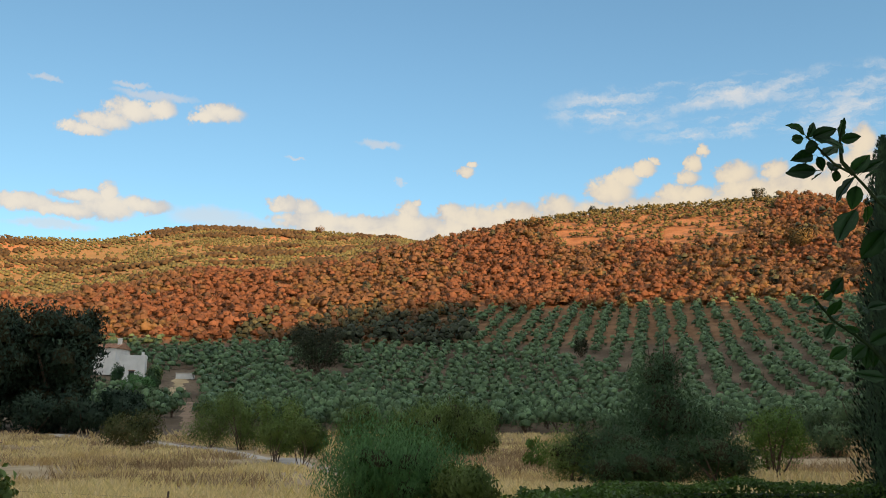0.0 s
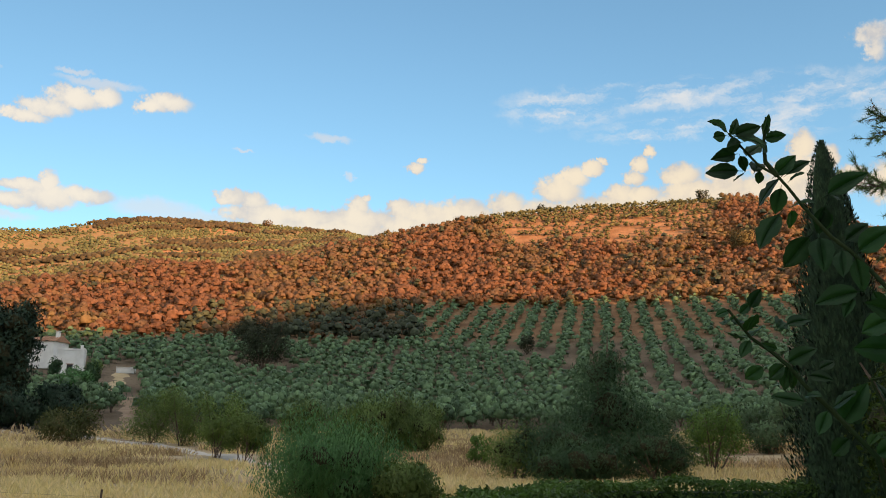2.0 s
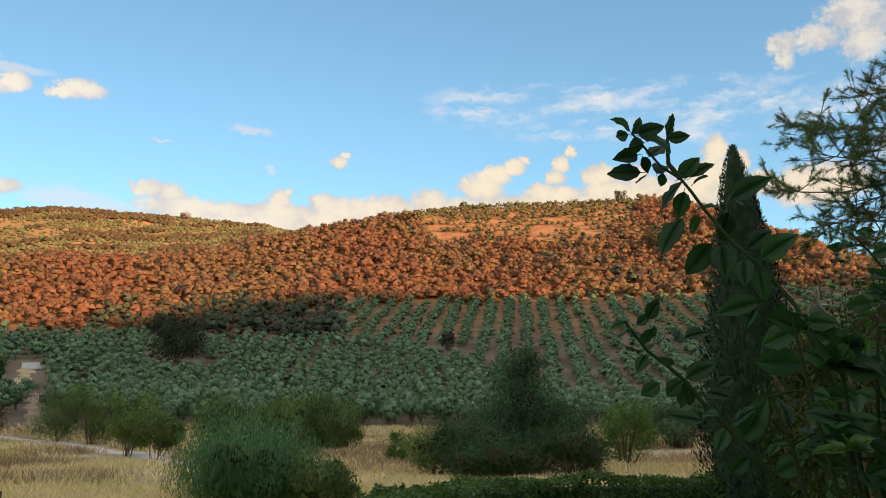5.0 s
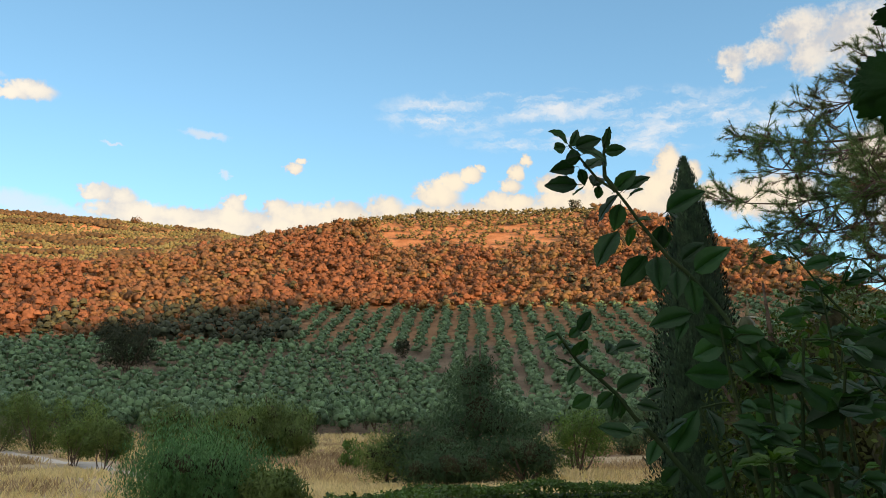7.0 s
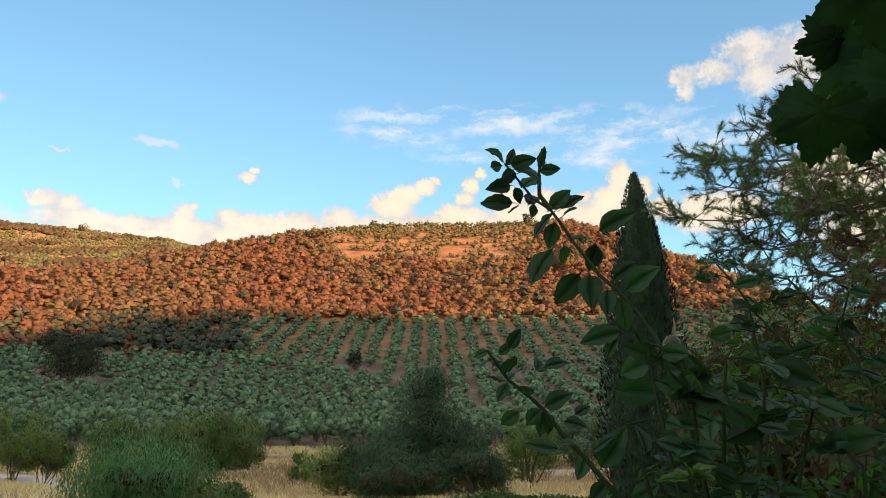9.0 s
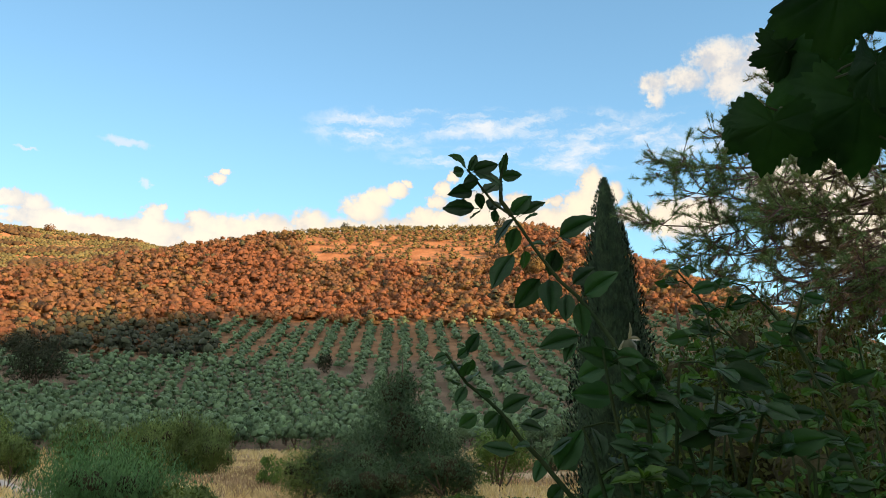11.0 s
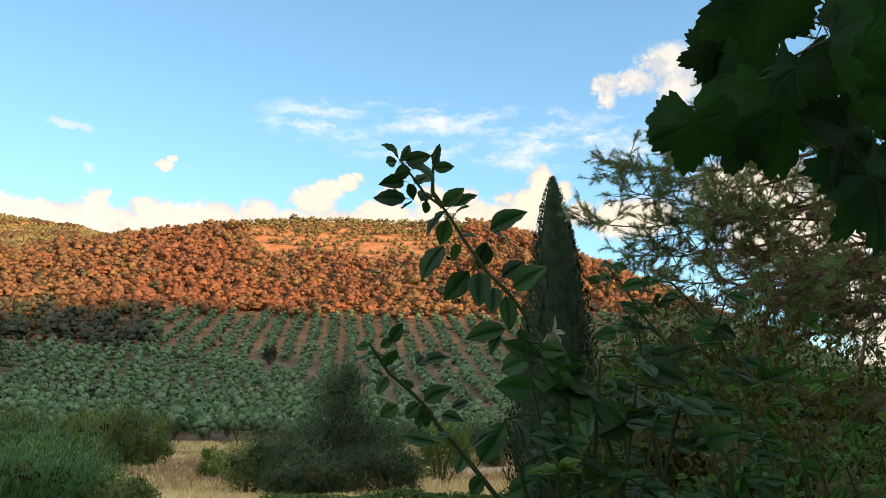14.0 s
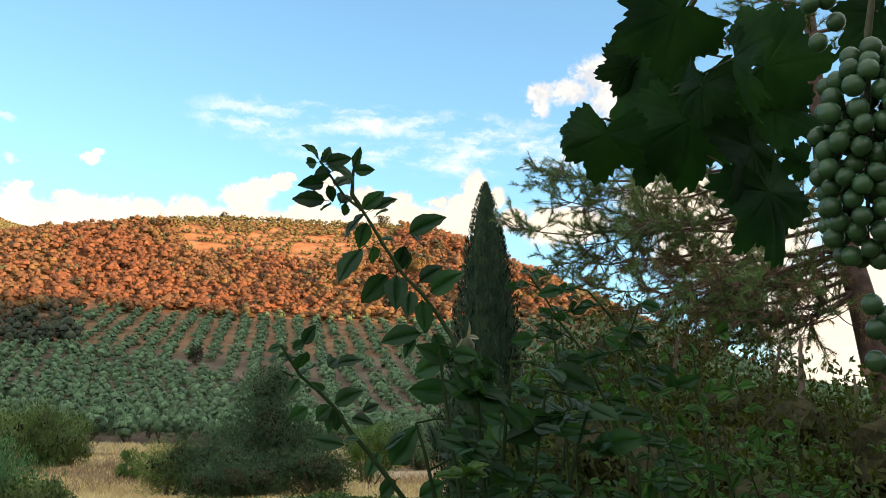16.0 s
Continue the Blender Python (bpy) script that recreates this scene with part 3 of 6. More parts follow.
def grove_points(r_lo, r_hi, across=6.3, along=4.9, jitter=0.6, row=ROW_AZ):
    d, c = towards(row), towards(row + 90)
    i, j = np.meshgrid(np.arange(-125, 126), np.arange(-140, 141), indexing="ij")
    u = i * across + R0.normal(0, jitter, i.shape)
    s = j * along + R0.normal(0, jitter, i.shape) + (i % 2) * along * 0.5
    x, y = (u * c[0] + s * d[0]).ravel(), (u * c[1] + s * d[1]).ravel()
    r, az = np.hypot(x, y), np.degrees(np.arctan2(x, y))
    return x, y, r, az, (r > r_lo) & (r < r_hi) & (az > -29) & (az < 56)


NEAR_GROVE = 130.0


def olive_template(rng):
    lobes = [(0, 0, 1.55, 1.45, 1.45, 1.25)]
    for k in range(11):
        t = (k + 0.5) / 11
        z, a = 1 - 1.3 * t, k * 2.4 + rng.uniform(-0.4, 0.4)
        q, h = math.sqrt(max(0.0, 1 - z * z)), rng.uniform(0.55, 0.85)
        lobes.append((math.cos(a) * q * 1.35, math.sin(a) * q * 1.35, 1.75 + 1.15 * z + rng.normal(0, 0.12), h, h, h * rng.uniform(0.9, 1.2)))
    core = lumps(rng, [(x, y, z, a * 0.6, b * 0.6, c * 0.6) for x, y, z, a, b, c in lobes], 0.12, BALL_COARSE)
    crown = puffed(join([core, tris(lobed(rng, 520, lobes, 0.25, out=0.2, shell=(0.6, 1.2), aspect=2.8, rise=0.8))]), lobes, 0.3, 0.3, rng)
    limbs = []
    for k in range(3):
        a = rng.uniform(0, 6.28)
        e = np.array([math.cos(a) * 0.7, math.sin(a) * 0.7, 2.0])
        limbs.append(tube([(0.05 * k, 0, -0.2), (0.02, 0, 0.45), e * 0.55, e], [0.2, 0.15, 0.09, 0.03], 5))
    return puffed_mesh("olive_crown", crown, M_OLIVE), mesh_of("olive_trunk", *join(limbs), M_BARK)


def groves():
    # two plots: rows up the slope on the right, rows across it below and to the left
    up, over = grove_points(100, 352, across=5.3, along=3.35, jitter=0.45), grove_points(100, 352, across=4.4, along=3.5, jitter=0.3, row=72.0)
    low = [(g[2] < np.interp(g[3], [1.5, 9, 14, 18, 24, 40], [226, 197, 170, 140, 118, 112]) + 3 * np.sin(g[3] * 2)) | (g[3] < 1.0) for g in (up, over)]
    x, y, r, az = (np.concatenate([up[k], over[k]]) for k in range(4))
    ok = np.concatenate([up[4] & ~low[0], over[4] & low[1]])
    start = 104 + np.maximum(0, -az - 9) * 2.0
    ok &= (r > start)
    ok &= ~in_wood(az, r) & (R0.random(len(r)) > np.where(np.concatenate(low), 0.04, 0.10))
    ok &= ~((az < 1.5) & (r > 219))
    ok &= r < np.where(az > 1.5, 275, 400)
    # the farm and its track
    ok &= ~((az > -23.5) & (az < -18.6) & (r > 163) & (r < 192))
    ok &= ~((np.abs(az + 16.2) < 0.75) & (r < 150))
    ok &= ~((az > -19.2) & (az < -16.5) & (r > 150) & (r < 176))
    ok &= ~((np.abs(az + 17.0) < 1.1) & (r > 148) & (r < 186))
    # clearing with the lone tree
    ok &= ~((np.abs(az - 9.5) < 1.7) & (np.abs(r - 207) < 5))
    ok &= ~((np.abs(az + 8.3) < 1.9) & (np.abs(r - 186) < 7))
    kinds = [olive_template(R0) for _ in range(4)]
    near = np.flatnonzero(ok & (r < NEAR_GROVE))
    for i in near:
        crown, trunk = kinds[R0.integers(0, 4)]
        tree = new("olive_tree")
        s = R0.uniform(0.82, 1.12) * np.interp(az[i], [2, 12], [1.05, 0.86])
        tree.matrix_basis = pose(x[i], y[i], land1(x[i], y[i]), 0, 0, R0.uniform(0, 360)) @ Matrix.Diagonal((s, s, s * R0.uniform(0.9, 1.1), 1))
        part("trunk", trunk, tree)
        part("crown", crown, tree)
        tagged(tree, "grey-green olive tree standing in a planted row", "tree", group="olive grove")
    far = np.flatnonzero(ok & (r >= NEAR_GROVE))
    size = R0.uniform(0.8, 1.16, len(far)) * np.where(np.concatenate(low)[far], 1.1, 1.06)
    at = np.stack([x[far], y[far], land(x[far], y[far]) - 0.15], -1)
    crowns = strew(OLIVES_FAR, at, R0.uniform(0, 6.28, len(far)), size, R0.integers(0, len(OLIVES_FAR), len(far)))
    ob = new("olive_grove", puffed_mesh("olive_grove", crowns, M_OLIVE))
    tagged(ob, "rows of grey-green olive trees on the lower slope", "olive grove", kind="stuff")
    print("olives", len(near), len(far))


groves()


M_HILL_OLIVE = material("hill_olive_leaf", (0.072, 0.078, 0.033), (0.145, 0.14, 0.062), scale=0.5, island=0.3, rough=0.8, spec=0.1)


def hilltop_grove():
    # rows along the terraces, close together at the crest, broken and wider apart below it
    x, y, r, az, ok = grove_points(350, 446, across=7.2, along=3.2, jitter=0.4, row=ROW_AZ + 84)
    x2, y2, r2, az2, ok2 = grove_points(404, 446, across=4.2, along=3.6, jitter=0.6, row=ROW_AZ + 84)
    x, y, r, az, ok = (np.concatenate(p) for p in ((x, x2), (y, y2), (r, r2), (az, az2), (ok & (r <= 410), ok2)))
    ok &= (az > -1.5) & (az < 25) & ~in_wood(az, r)
    gaps = np.array([noise.noise((a * 0.075, b * 0.075, 5.0)) for a, b in zip(x, y)])
    ok &= (gaps < 0.22) | (r > 410)
    i = np.flatnonzero(ok & (R0.random(len(r)) > 0.12))
    at = np.stack([x[i], y[i], land(x[i], y[i]) - 0.1], -1)
    crowns = strew(OLIVES_FAR, at, R0.uniform(0, 6.28, len(i)), R0.uniform(0.75, 1.15, len(i)), R0.integers(0, len(OLIVES_FAR), len(i)))
    ob = new("hilltop_grove", puffed_mesh("hilltop_grove", crowns, M_HILL_OLIVE))
    tagged(ob, "sunlit olive trees on the orange terraces of the hilltop", "olive grove", kind="stuff")


hilltop_grove()


M_FAR_SCRUB = material("far_scrub_leaf", (0.052, 0.042, 0.022), (0.09, 0.068, 0.036), scale=0.05, island=0.25, rough=0.8, spec=0.1)
M_FAR_OLIVE = material("far_olive_leaf", (0.070, 0.080, 0.034), (0.125, 0.130, 0.060), scale=0.05, island=0.3, rough=0.8, spec=0.1)


def far_hill():
    """Groves and dark scrub on the far hill."""
    d = towards(-40)
    c = towards(50)
    i, j = np.meshgrid(np.arange(-240, 241), np.arange(-30, 250), indexing="ij")
    u, s = i * 5.2 + R0.normal(0, 0.6, i.shape), j * 4.6 + R0.normal(0, 0.6, i.shape)
    x, y = (u * c[0] + s * d[0]).ravel(), (u * c[1] + s * d[1]).ravel()
    r, az = np.hypot(x, y), np.degrees(np.arctan2(x, y))
    # lenses of scrub and of bare orange soil between the groves, long across the slope
    band = np.array([noise.noise((a / 3.6, b / 45.0, 0.3)) + 0.5 * noise.noise((a / 1.3, b / 22.0, 4.3)) for a, b in zip(az, r)])
    bare = np.array([noise.noise((a / 2.6, b / 38.0, 9.3)) for a, b in zip(az, r)])
    ok = (r > 450) & (r < 925) & (az > -33) & (az < 2)
    scrub = band + np.where((r > 800) & (az > -19) & (az < -9), 0.42, np.where(r > 850, 0.2, -0.02)) > 0.31 + R0.normal(0, 0.04, len(r))
    for name, mask, mat, size, label in (
        ("far_grove", ok & ~scrub & (R0.random(len(r)) > np.where(bare > 0.12, 0.7, 0.05)), M_FAR_OLIVE, 0.74, "distant sunlit olive groves in rows on the far hill"),
        ("far_scrub", ok & scrub, M_FAR_SCRUB, 1.15, "dark brown scrub on the crest of the far hill")):
        k = np.flatnonzero(mask)
        at = np.stack([x[k], y[k], land(x[k], y[k]) - 0.2], -1)
        crowns = strew(TINY, at, R0.uniform(0, 6.28, len(k)), size * R0.uniform(0.75, 1.2, len(k)), R0.integers(0, 4, len(k)))
        ob = new(name, puffed_mesh(name, crowns, mat))
        tagged(ob, label, "vegetation", kind="stuff")


far_hill()

# ---- the dry field: grass, track, farm ----
R1 = np.random.default_rng(11)
M_STRAW = material("straw", (0.54, 0.42, 0.275), (0.68, 0.56, 0.41), (0.42, 0.28, 0.18), scale=0.25, island=0.2, rough=0.85, coarse=0.07, spec=0.2, translucent=0.4)
M_WEED = material("dead_weed", (0.27, 0.185, 0.10), (0.44, 0.33, 0.20), scale=0.4, island=0.35, rough=0.9, spec=0.1)
M_TRACK = material("track_gravel", (0.42, 0.38, 0.33), (0.56, 0.51, 0.45), scale=1.2, rough=0.95, bump=0.6, bump_scale=12)
M_EARTH = material("bare_earth", (0.22, 0.15, 0.10), (0.33, 0.24, 0.16), scale=0.5, rough=0.95, bump=0.5, bump_scale=6)
M_YARD = material("yard_earth", (0.36, 0.27, 0.15), (0.48, 0.38, 0.23), scale=0.4, rough=0.95, bump=0.5, bump_scale=6)
M_LIME = material("limewash", (0.72, 0.71, 0.68), (0.84, 0.83, 0.80), scale=0.8, rough=0.9, bump=0.15, bump_scale=8)
M_TILE = material("roof_tile", (0.30, 0.16, 0.10), (0.42, 0.25, 0.16), scale=2.0, rough=0.9, random_ob=0.15)
M_DARK = material("dark_opening", (0.02, 0.022, 0.025), (0.04, 0.042, 0.045), scale=2.0, rough=0.4)
M_HEDGE = material("hedge_leaf", (0.04, 0.085, 0.018), (0.085, 0.15, 0.038), scale=2.5, island=0.35, rough=0.5, translucent=0.25)
M_DRYBUSH = material("dry_bush_leaf", (0.062, 0.085, 0.028), (0.12, 0.13, 0.05), (0.17, 0.12, 0.055), scale=1.2, island=0.25, rough=0.7, coarse=0.6, translucent=0.15)
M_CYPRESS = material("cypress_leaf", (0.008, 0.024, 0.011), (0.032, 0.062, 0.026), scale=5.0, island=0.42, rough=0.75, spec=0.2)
M_DARKTREE = material("dark_broad_leaf", (0.02, 0.045, 0.028), (0.05, 0.085, 0.05), scale=0.5, island=0.3, rough=0.6, spec=0.2)

TRACK = [(-42.0, 94.0), (-34.0, 88.0), (-27.0, 81.5), (-20.9, 75.3), (-15.2, 66.2), (-11.7, 60.7), (-7.8, 52.6), (-5.8, 47.5), (-2.5, 41.0), (3.0, 36.0)]


def track_off(x, y):
    """Distance to the track's middle line."""
    best = np.full(np.shape(x), 1e9)
    for (x0, y0), (x1, y1) in zip(TRACK, TRACK[1:]):
        dx, dy = x1 - x0, y1 - y0
        t = np.clip(((x - x0) * dx + (y - y0) * dy) / (dx * dx + dy * dy), 0, 1)
        best = np.minimum(best, np.hypot(x - x0 - t * dx, y - y0 - t * dy))
    return best


def strip(name, line, half, mat, label, lift=0.04):
    pts = np.array(line, float)
    seg = np.concatenate([[0], np.cumsum(np.hypot(*np.diff(pts, axis=0).T))])
    s = np.arange(0, seg[-1], 1.0)
    p = np.stack([np.interp(s, seg, pts[:, 0]), np.interp(s, seg, pts[:, 1])], -1)
    k = np.array([0.25, 0.5, 0.25])
    for _ in range(6):
        p[1:-1] = k[0] * p[:-2] + k[1] * p[1:-1] + k[2] * p[2:]
    tang = unit(np.gradient(p, axis=0))
    nrm = np.stack([-tang[:, 1], tang[:, 0]], -1)
    wob = half * (1 + 0.15 * np.sin(s * 0.7) + 0.1 * np.sin(s * 1.9))
    cols = []
    for f in (-1, -0.4, 0.4, 1):
        c = p + nrm * (wob * f)[:, None]
        cols.append(np.stack([c[:, 0], c[:, 1], land(c[:, 0], c[:, 1]) + lift - 0.05 * (abs(f) == 1)], -1))
    v = np.stack(cols, 1)
    n = len(p)
    i, j = np.arange(n - 1)[:, None] * 4, np.arange(3)[None]
    q = np.stack([i + j, i + j + 1, i + 5 + j, i + 4 + j], -1).reshape(-1, 4)
    return tagged(new(name, mesh_of(name, v, q, mat, smooth=True)), label, "track", kind="structure")


strip("farm_track", TRACK, 1.15, M_TRACK, "pale gravel farm track across the dry field")
strip("yard", [polar(-16.9, 185), polar(-17.2, 165), polar(-18.2, 150), polar(-19.6, 138)], 1.4, M_YARD, "straw-coloured earth yard and drive of the farm")
strip("row_path", [polar(-16.4, 150), polar(-16.3, 120), polar(-16.2, 96), polar(-16.4, 82)], 1.3, M_EARTH, "bare earth path between the olive rows")


def dry_grass():
    n = 38000
    az = R1.uniform(-31, 46, n)
    r = np.exp(R1.uniform(math.log(19), math.log(104), n))
    x, y = polar(az, r)
    ok = (track_off(x, y) > 1.7 + R1.uniform(-0.4, 0.6, n)) & (R1.random(n) < np.interp(az, [8, 14, 46], [1, 0.75, 0.75]))
    # thin patches of bare earth between
    patch = np.array([noise.noise((a * 0.11, b * 0.11, 2.0)) for a, b in zip(x, y)])
    ok &= patch < R1.uniform(-0.12, 0.42, n)
    x, y, r, patch = x[ok], y[ok], r[ok], patch[ok]
    at = np.stack([x, y, land(x, y)], -1)
    k = 5
    h = R1.uniform(0.22, 0.5, (len(x), k)) * np.where(patch > 0, 1.35, 1.0)[:, None] * np.interp(r, [19, 104], [0.8, 1.3])[:, None]
    base = at[:, None] + np.concatenate([R1.normal(0, 0.22, (len(x), k, 2)), np.full((len(x), k, 1), -0.03)], -1)
    lean = np.concatenate([R1.normal(0, 0.55, (len(x), k, 2)), np.ones((len(x), k, 1))], -1) * (h * 0.85)[..., None]
    side = unit(np.concatenate([R1.normal(0, 1, (len(x), k, 2)), np.zeros((len(x), k, 1))], -1)) * (0.014 + 0.0007 * r)[:, None, None]
    v = np.stack([base - side * 0.6, base + side * 0.6, base + lean * 0.7 + side, base + lean], 2).reshape(-1, 3)
    q = np.arange(len(v)).reshape(-1, 4)
    ob = new("dry_grass", mesh_of("dry_grass", v, q, M_STRAW))
    tagged(ob, "tall straw-coloured dry grass and weeds in the field", "grass", kind="stuff")
    # rusty dead stalks between the bushes
    n = 26000
    az, r = R1.uniform(-30, 30, n), R1.uniform(34, 92, n)
    x, y = polar(az, r)
    clump = np.array([noise.noise((a * 0.16, b * 0.16, 7.0)) for a, b in zip(x, y)])
    ok = (clump > R1.uniform(-0.05, 0.35, n) + np.interp(r, [40, 50], [0.12, 0.0]) - 0.3 * ((az > 2) & (az < 10) & (r > 44) & (r < 76))) & (track_off(x, y) > 2.0)
    x, y = x[ok], y[ok]
    at = np.stack([x, y, land(x, y)], -1)
    k = 6
    base = at[:, None] + np.concatenate([R1.normal(0, 0.3, (len(x), k, 2)), np.full((len(x), k, 1), -0.03)], -1)
    lean = np.concatenate([R1.normal(0, 0.5, (len(x), k, 2)), np.ones((len(x), k, 1))], -1) * R1.uniform(0.2, 0.65, (len(x), k, 1))
    side = unit(np.concatenate([R1.normal(0, 1, (len(x), k, 2)), np.zeros((len(x), k, 1))], -1)) * 0.03
    v = np.stack([base - side * 0.4, base + side * 0.4, base + lean * 0.8 + side, base + lean], 2).reshape(-1, 3)
    ob = new("dead_weeds", mesh_of("dead_weeds", v, np.arange(len(v)).reshape(-1, 4), M_WEED))
    tagged(ob, "rusty brown dead weed stalks between the bushes", "weeds", kind="stuff")


dry_grass()


def slab(bm, lo, hi, bevel=0.0):
    m = bmesh.ops.create_cube(bm, size=1.0)["verts"]
    c = [(a + b) / 2 for a, b in zip(lo, hi)]
    s = [b - a for a, b in zip(lo, hi)]
    bmesh.ops.scale(bm, vec=s, verts=m)
    bmesh.ops.translate(bm, vec=c, verts=m)
    if bevel:
        bmesh.ops.bevel(bm, geom=list({e for v in m for e in v.link_edges}), offset=bevel, segments=2, affect="EDGES", profile=0.5)


def bm_mesh(name, fill, mat, smooth=False):
    bm = bmesh.new()
    fill(bm)
    me = bpy.data.meshes.new(name)
    bm.to_mesh(me)
    bm.free()
    me.materials.append(mat)
    return me


def farmhouse(az, r, turn, w, d, h, label):
    x, y = polar(az, r)
    house = new("farmhouse")
    house.matrix_basis = pose(x, y, land1(x, y) - 0.4, 0, 0, turn)
    part("wall", bm_mesh("wall", lambda b: slab(b, (-w / 2, -d / 2, 0), (w / 2, d / 2, h), 0.05), M_LIME), house)

    def gable(b):
        o = 0.3
        vs = [b.verts.new(p) for p in ((-w / 2 - o, -d / 2 - o, h), (w / 2 + o, -d / 2 - o, h), (w / 2 + o, d / 2 + o, h), (-w / 2 - o, d / 2 + o, h),
                                       (-w / 2 - o, 0, h + d * 0.24), (w / 2 + o, 0, h + d * 0.24))]
        for f in ((0, 1, 5, 4), (3, 4, 5, 2), (0, 4, 3), (1, 2, 5), (0, 3, 2, 1)):
            b.faces.new([vs[i] for i in f])
    roof = part("roof", bm_mesh("roof", gable, M_TILE), house, "brown clay tile roof")
    ridge = bm_mesh("tile_course", lambda b: slab(b, (-0.09, -0.02, 0), (0.09, d * 0.56, 0.07), 0.02), M_TILE)
    slope = math.degrees(math.atan2(d * 0.24, d / 2 + 0.3))
    for k in range(int(w / 0.42)):
        part("tile_course", ridge, roof, m=pose(-w / 2 + 0.2 + k * 0.42, -d / 2 - 0.3, h + 0.0, slope, 0, 0))
    part("chimney", bm_mesh("chimney", lambda b: (slab(b, (w * 0.36, -0.9, h + 0.3), (w * 0.36 + 0.7, -0.3, h + d * 0.24 + 0.8), 0.03), slab(b, (w * 0.36 - 0.08, -0.98, h + d * 0.24 + 0.8), (w * 0.36 + 0.78, -0.22, h + d * 0.24 + 0.92), 0.02)), M_LIME), house)
    tagged(house, label, "house")
    return house


farmhouse(-21.4, 182, -12, 6.0, 5, 5.2, "whitewashed farmhouse with a tiled roof behind dark trees")


def outbuilding(az, r, turn, w, d, h):
    """A plain whitewashed block with a parapet, a flue and a dark doorway."""
    x, y = polar(az, r)
    ob = new("outbuilding")
    ob.matrix_basis = pose(x, y, land1(x, y) - 0.4, 0, 0, turn)
    part("wall", bm_mesh("outbuilding_wall", lambda b: slab(b, (-w / 2, -d / 2, 0), (w / 2, d / 2, h), 0.06), M_LIME), ob)
    for lo, hi in (((-w / 2 - 0.05, -d / 2 - 0.05, h), (w / 2 + 0.05, -d / 2 + 0.2, h + 0.35)), ((-w / 2 - 0.05, d / 2 - 0.2, h), (w / 2 + 0.05, d / 2 + 0.05, h + 0.35)),
                   ((-w / 2 - 0.05, -d / 2 + 0.2, h), (-w / 2 + 0.2, d / 2 - 0.2, h + 0.5)), ((w / 2 - 0.2, -d / 2 + 0.2, h), (w / 2 + 0.05, d / 2 - 0.2, h + 0.5))):
        part("parapet", bm_mesh("parapet", lambda b: slab(b, lo, hi, 0.03), M_LIME), ob)
    part("flue", bm_mesh("flue", lambda b: (slab(b, (w * 0.3, -0.3, h), (w * 0.3 + 0.5, 0.2, h + 1.1), 0.03), slab(b, (w * 0.3 - 0.06, -0.36, h + 1.1), (w * 0.3 + 0.56, 0.26, h + 1.2), 0.02)), M_LIME), ob)
    door = part("door", bm_mesh("outbuilding_door", lambda b: slab(b, (-0.5, -d / 2 - 0.03, 0.4), (0.5, -d / 2 + 0.05, 2.45), 0.02), M_DARK), ob, "dark wooden door")
    part("lintel", bm_mesh("lintel", lambda b: slab(b, (-0.65, -d / 2 - 0.05, 2.45), (0.65, -d / 2 + 0.05, 2.6), 0.02), M_TILE), door)
    tagged(ob, "small whitewashed flat-roofed outbuilding beside the farmhouse", "outbuilding")


outbuilding(-19.95, 172, 14, 4.6, 4.0, 5.0)


def white_cistern():
    x, y = polar(-16.75, 178)
    ob = new("white_cistern")
    ob.matrix_basis = pose(x, y, land1(x, y) - 0.2, 0, 0, 10)
    part("wall", bm_mesh("cistern_wall", lambda b: slab(b, (-1.7, -1.2, 0), (1.7, 1.2, 1.15), 0.06), M_LIME), ob)
    part("lid", bm_mesh("cistern_lid", lambda b: slab(b, (-1.78, -1.28, 1.15), (1.78, 1.28, 1.24), 0.03), M_LIME), ob)
    tagged(ob, "low whitewashed cistern beside the farm drive", "cistern")


white_cistern()


# ---- trees and bushes of the field ----
def bush(name, az, r, lobes, n, size, mat, label, category="bush", aspect=2.4, out=0.45, rise=0.45, trunk=True, shell=(0.45, 1.08), stems=4, group="", thick=1.0, solid=0.0):
    """A bush or tree at a place on the ground: its stems, and a crown of leaf clumps on several lobes."""
    x, y = polar(az, r)
    ob = new(name)
    ob.matrix_basis = pose(x, y, land1(x, y), 0, 0, 0)
    L = np.array(lobes, float)
    limbs = []
    for k in range(stems):
        tgt = L[k % len(L), :3] + R1.normal(0, 0.12, 3) * L[k % len(L), 3:]
        b0 = np.array([R1.normal(0, 0.12), R1.normal(0, 0.12), -0.15])
        mid = b0 * 0.5 + tgt * 0.45 + R1.normal(0, 0.1, 3)
        w = (0.02 + 0.018 * tgt[2]) * thick
        limbs.append(tube([b0, mid, tgt, tgt + (tgt - mid) * 0.5], [w * 1.3, w, w * 0.55, w * 0.15], 6))
    part("trunk" if trunk else "stem", mesh_of("stems", *join(limbs), M_BARK), ob)
    leaves = tris(lobed(R1, int(n * 1.35), lobes, size * 0.95, out=out, shell=shell, aspect=aspect, rise=rise))
    # dark solid lumps added inside the crown to close it and darken its gaps
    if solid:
        twigs = part("twig_core", mesh_of("twig_core", *lumps(R1, [(x, y, z, a * solid, b * solid, c * solid) for x, y, z, a, b, c in lobes], 0.16, BALL), M_CROWN_FILL), ob)
        tagged(twigs, "dark solid lumps filling the inside of the crown", kind="stuff")
    part("crown", puffed_mesh("crown", puffed(leaves, lobes), mat), ob)
    return tagged(ob, label, category, group=group)


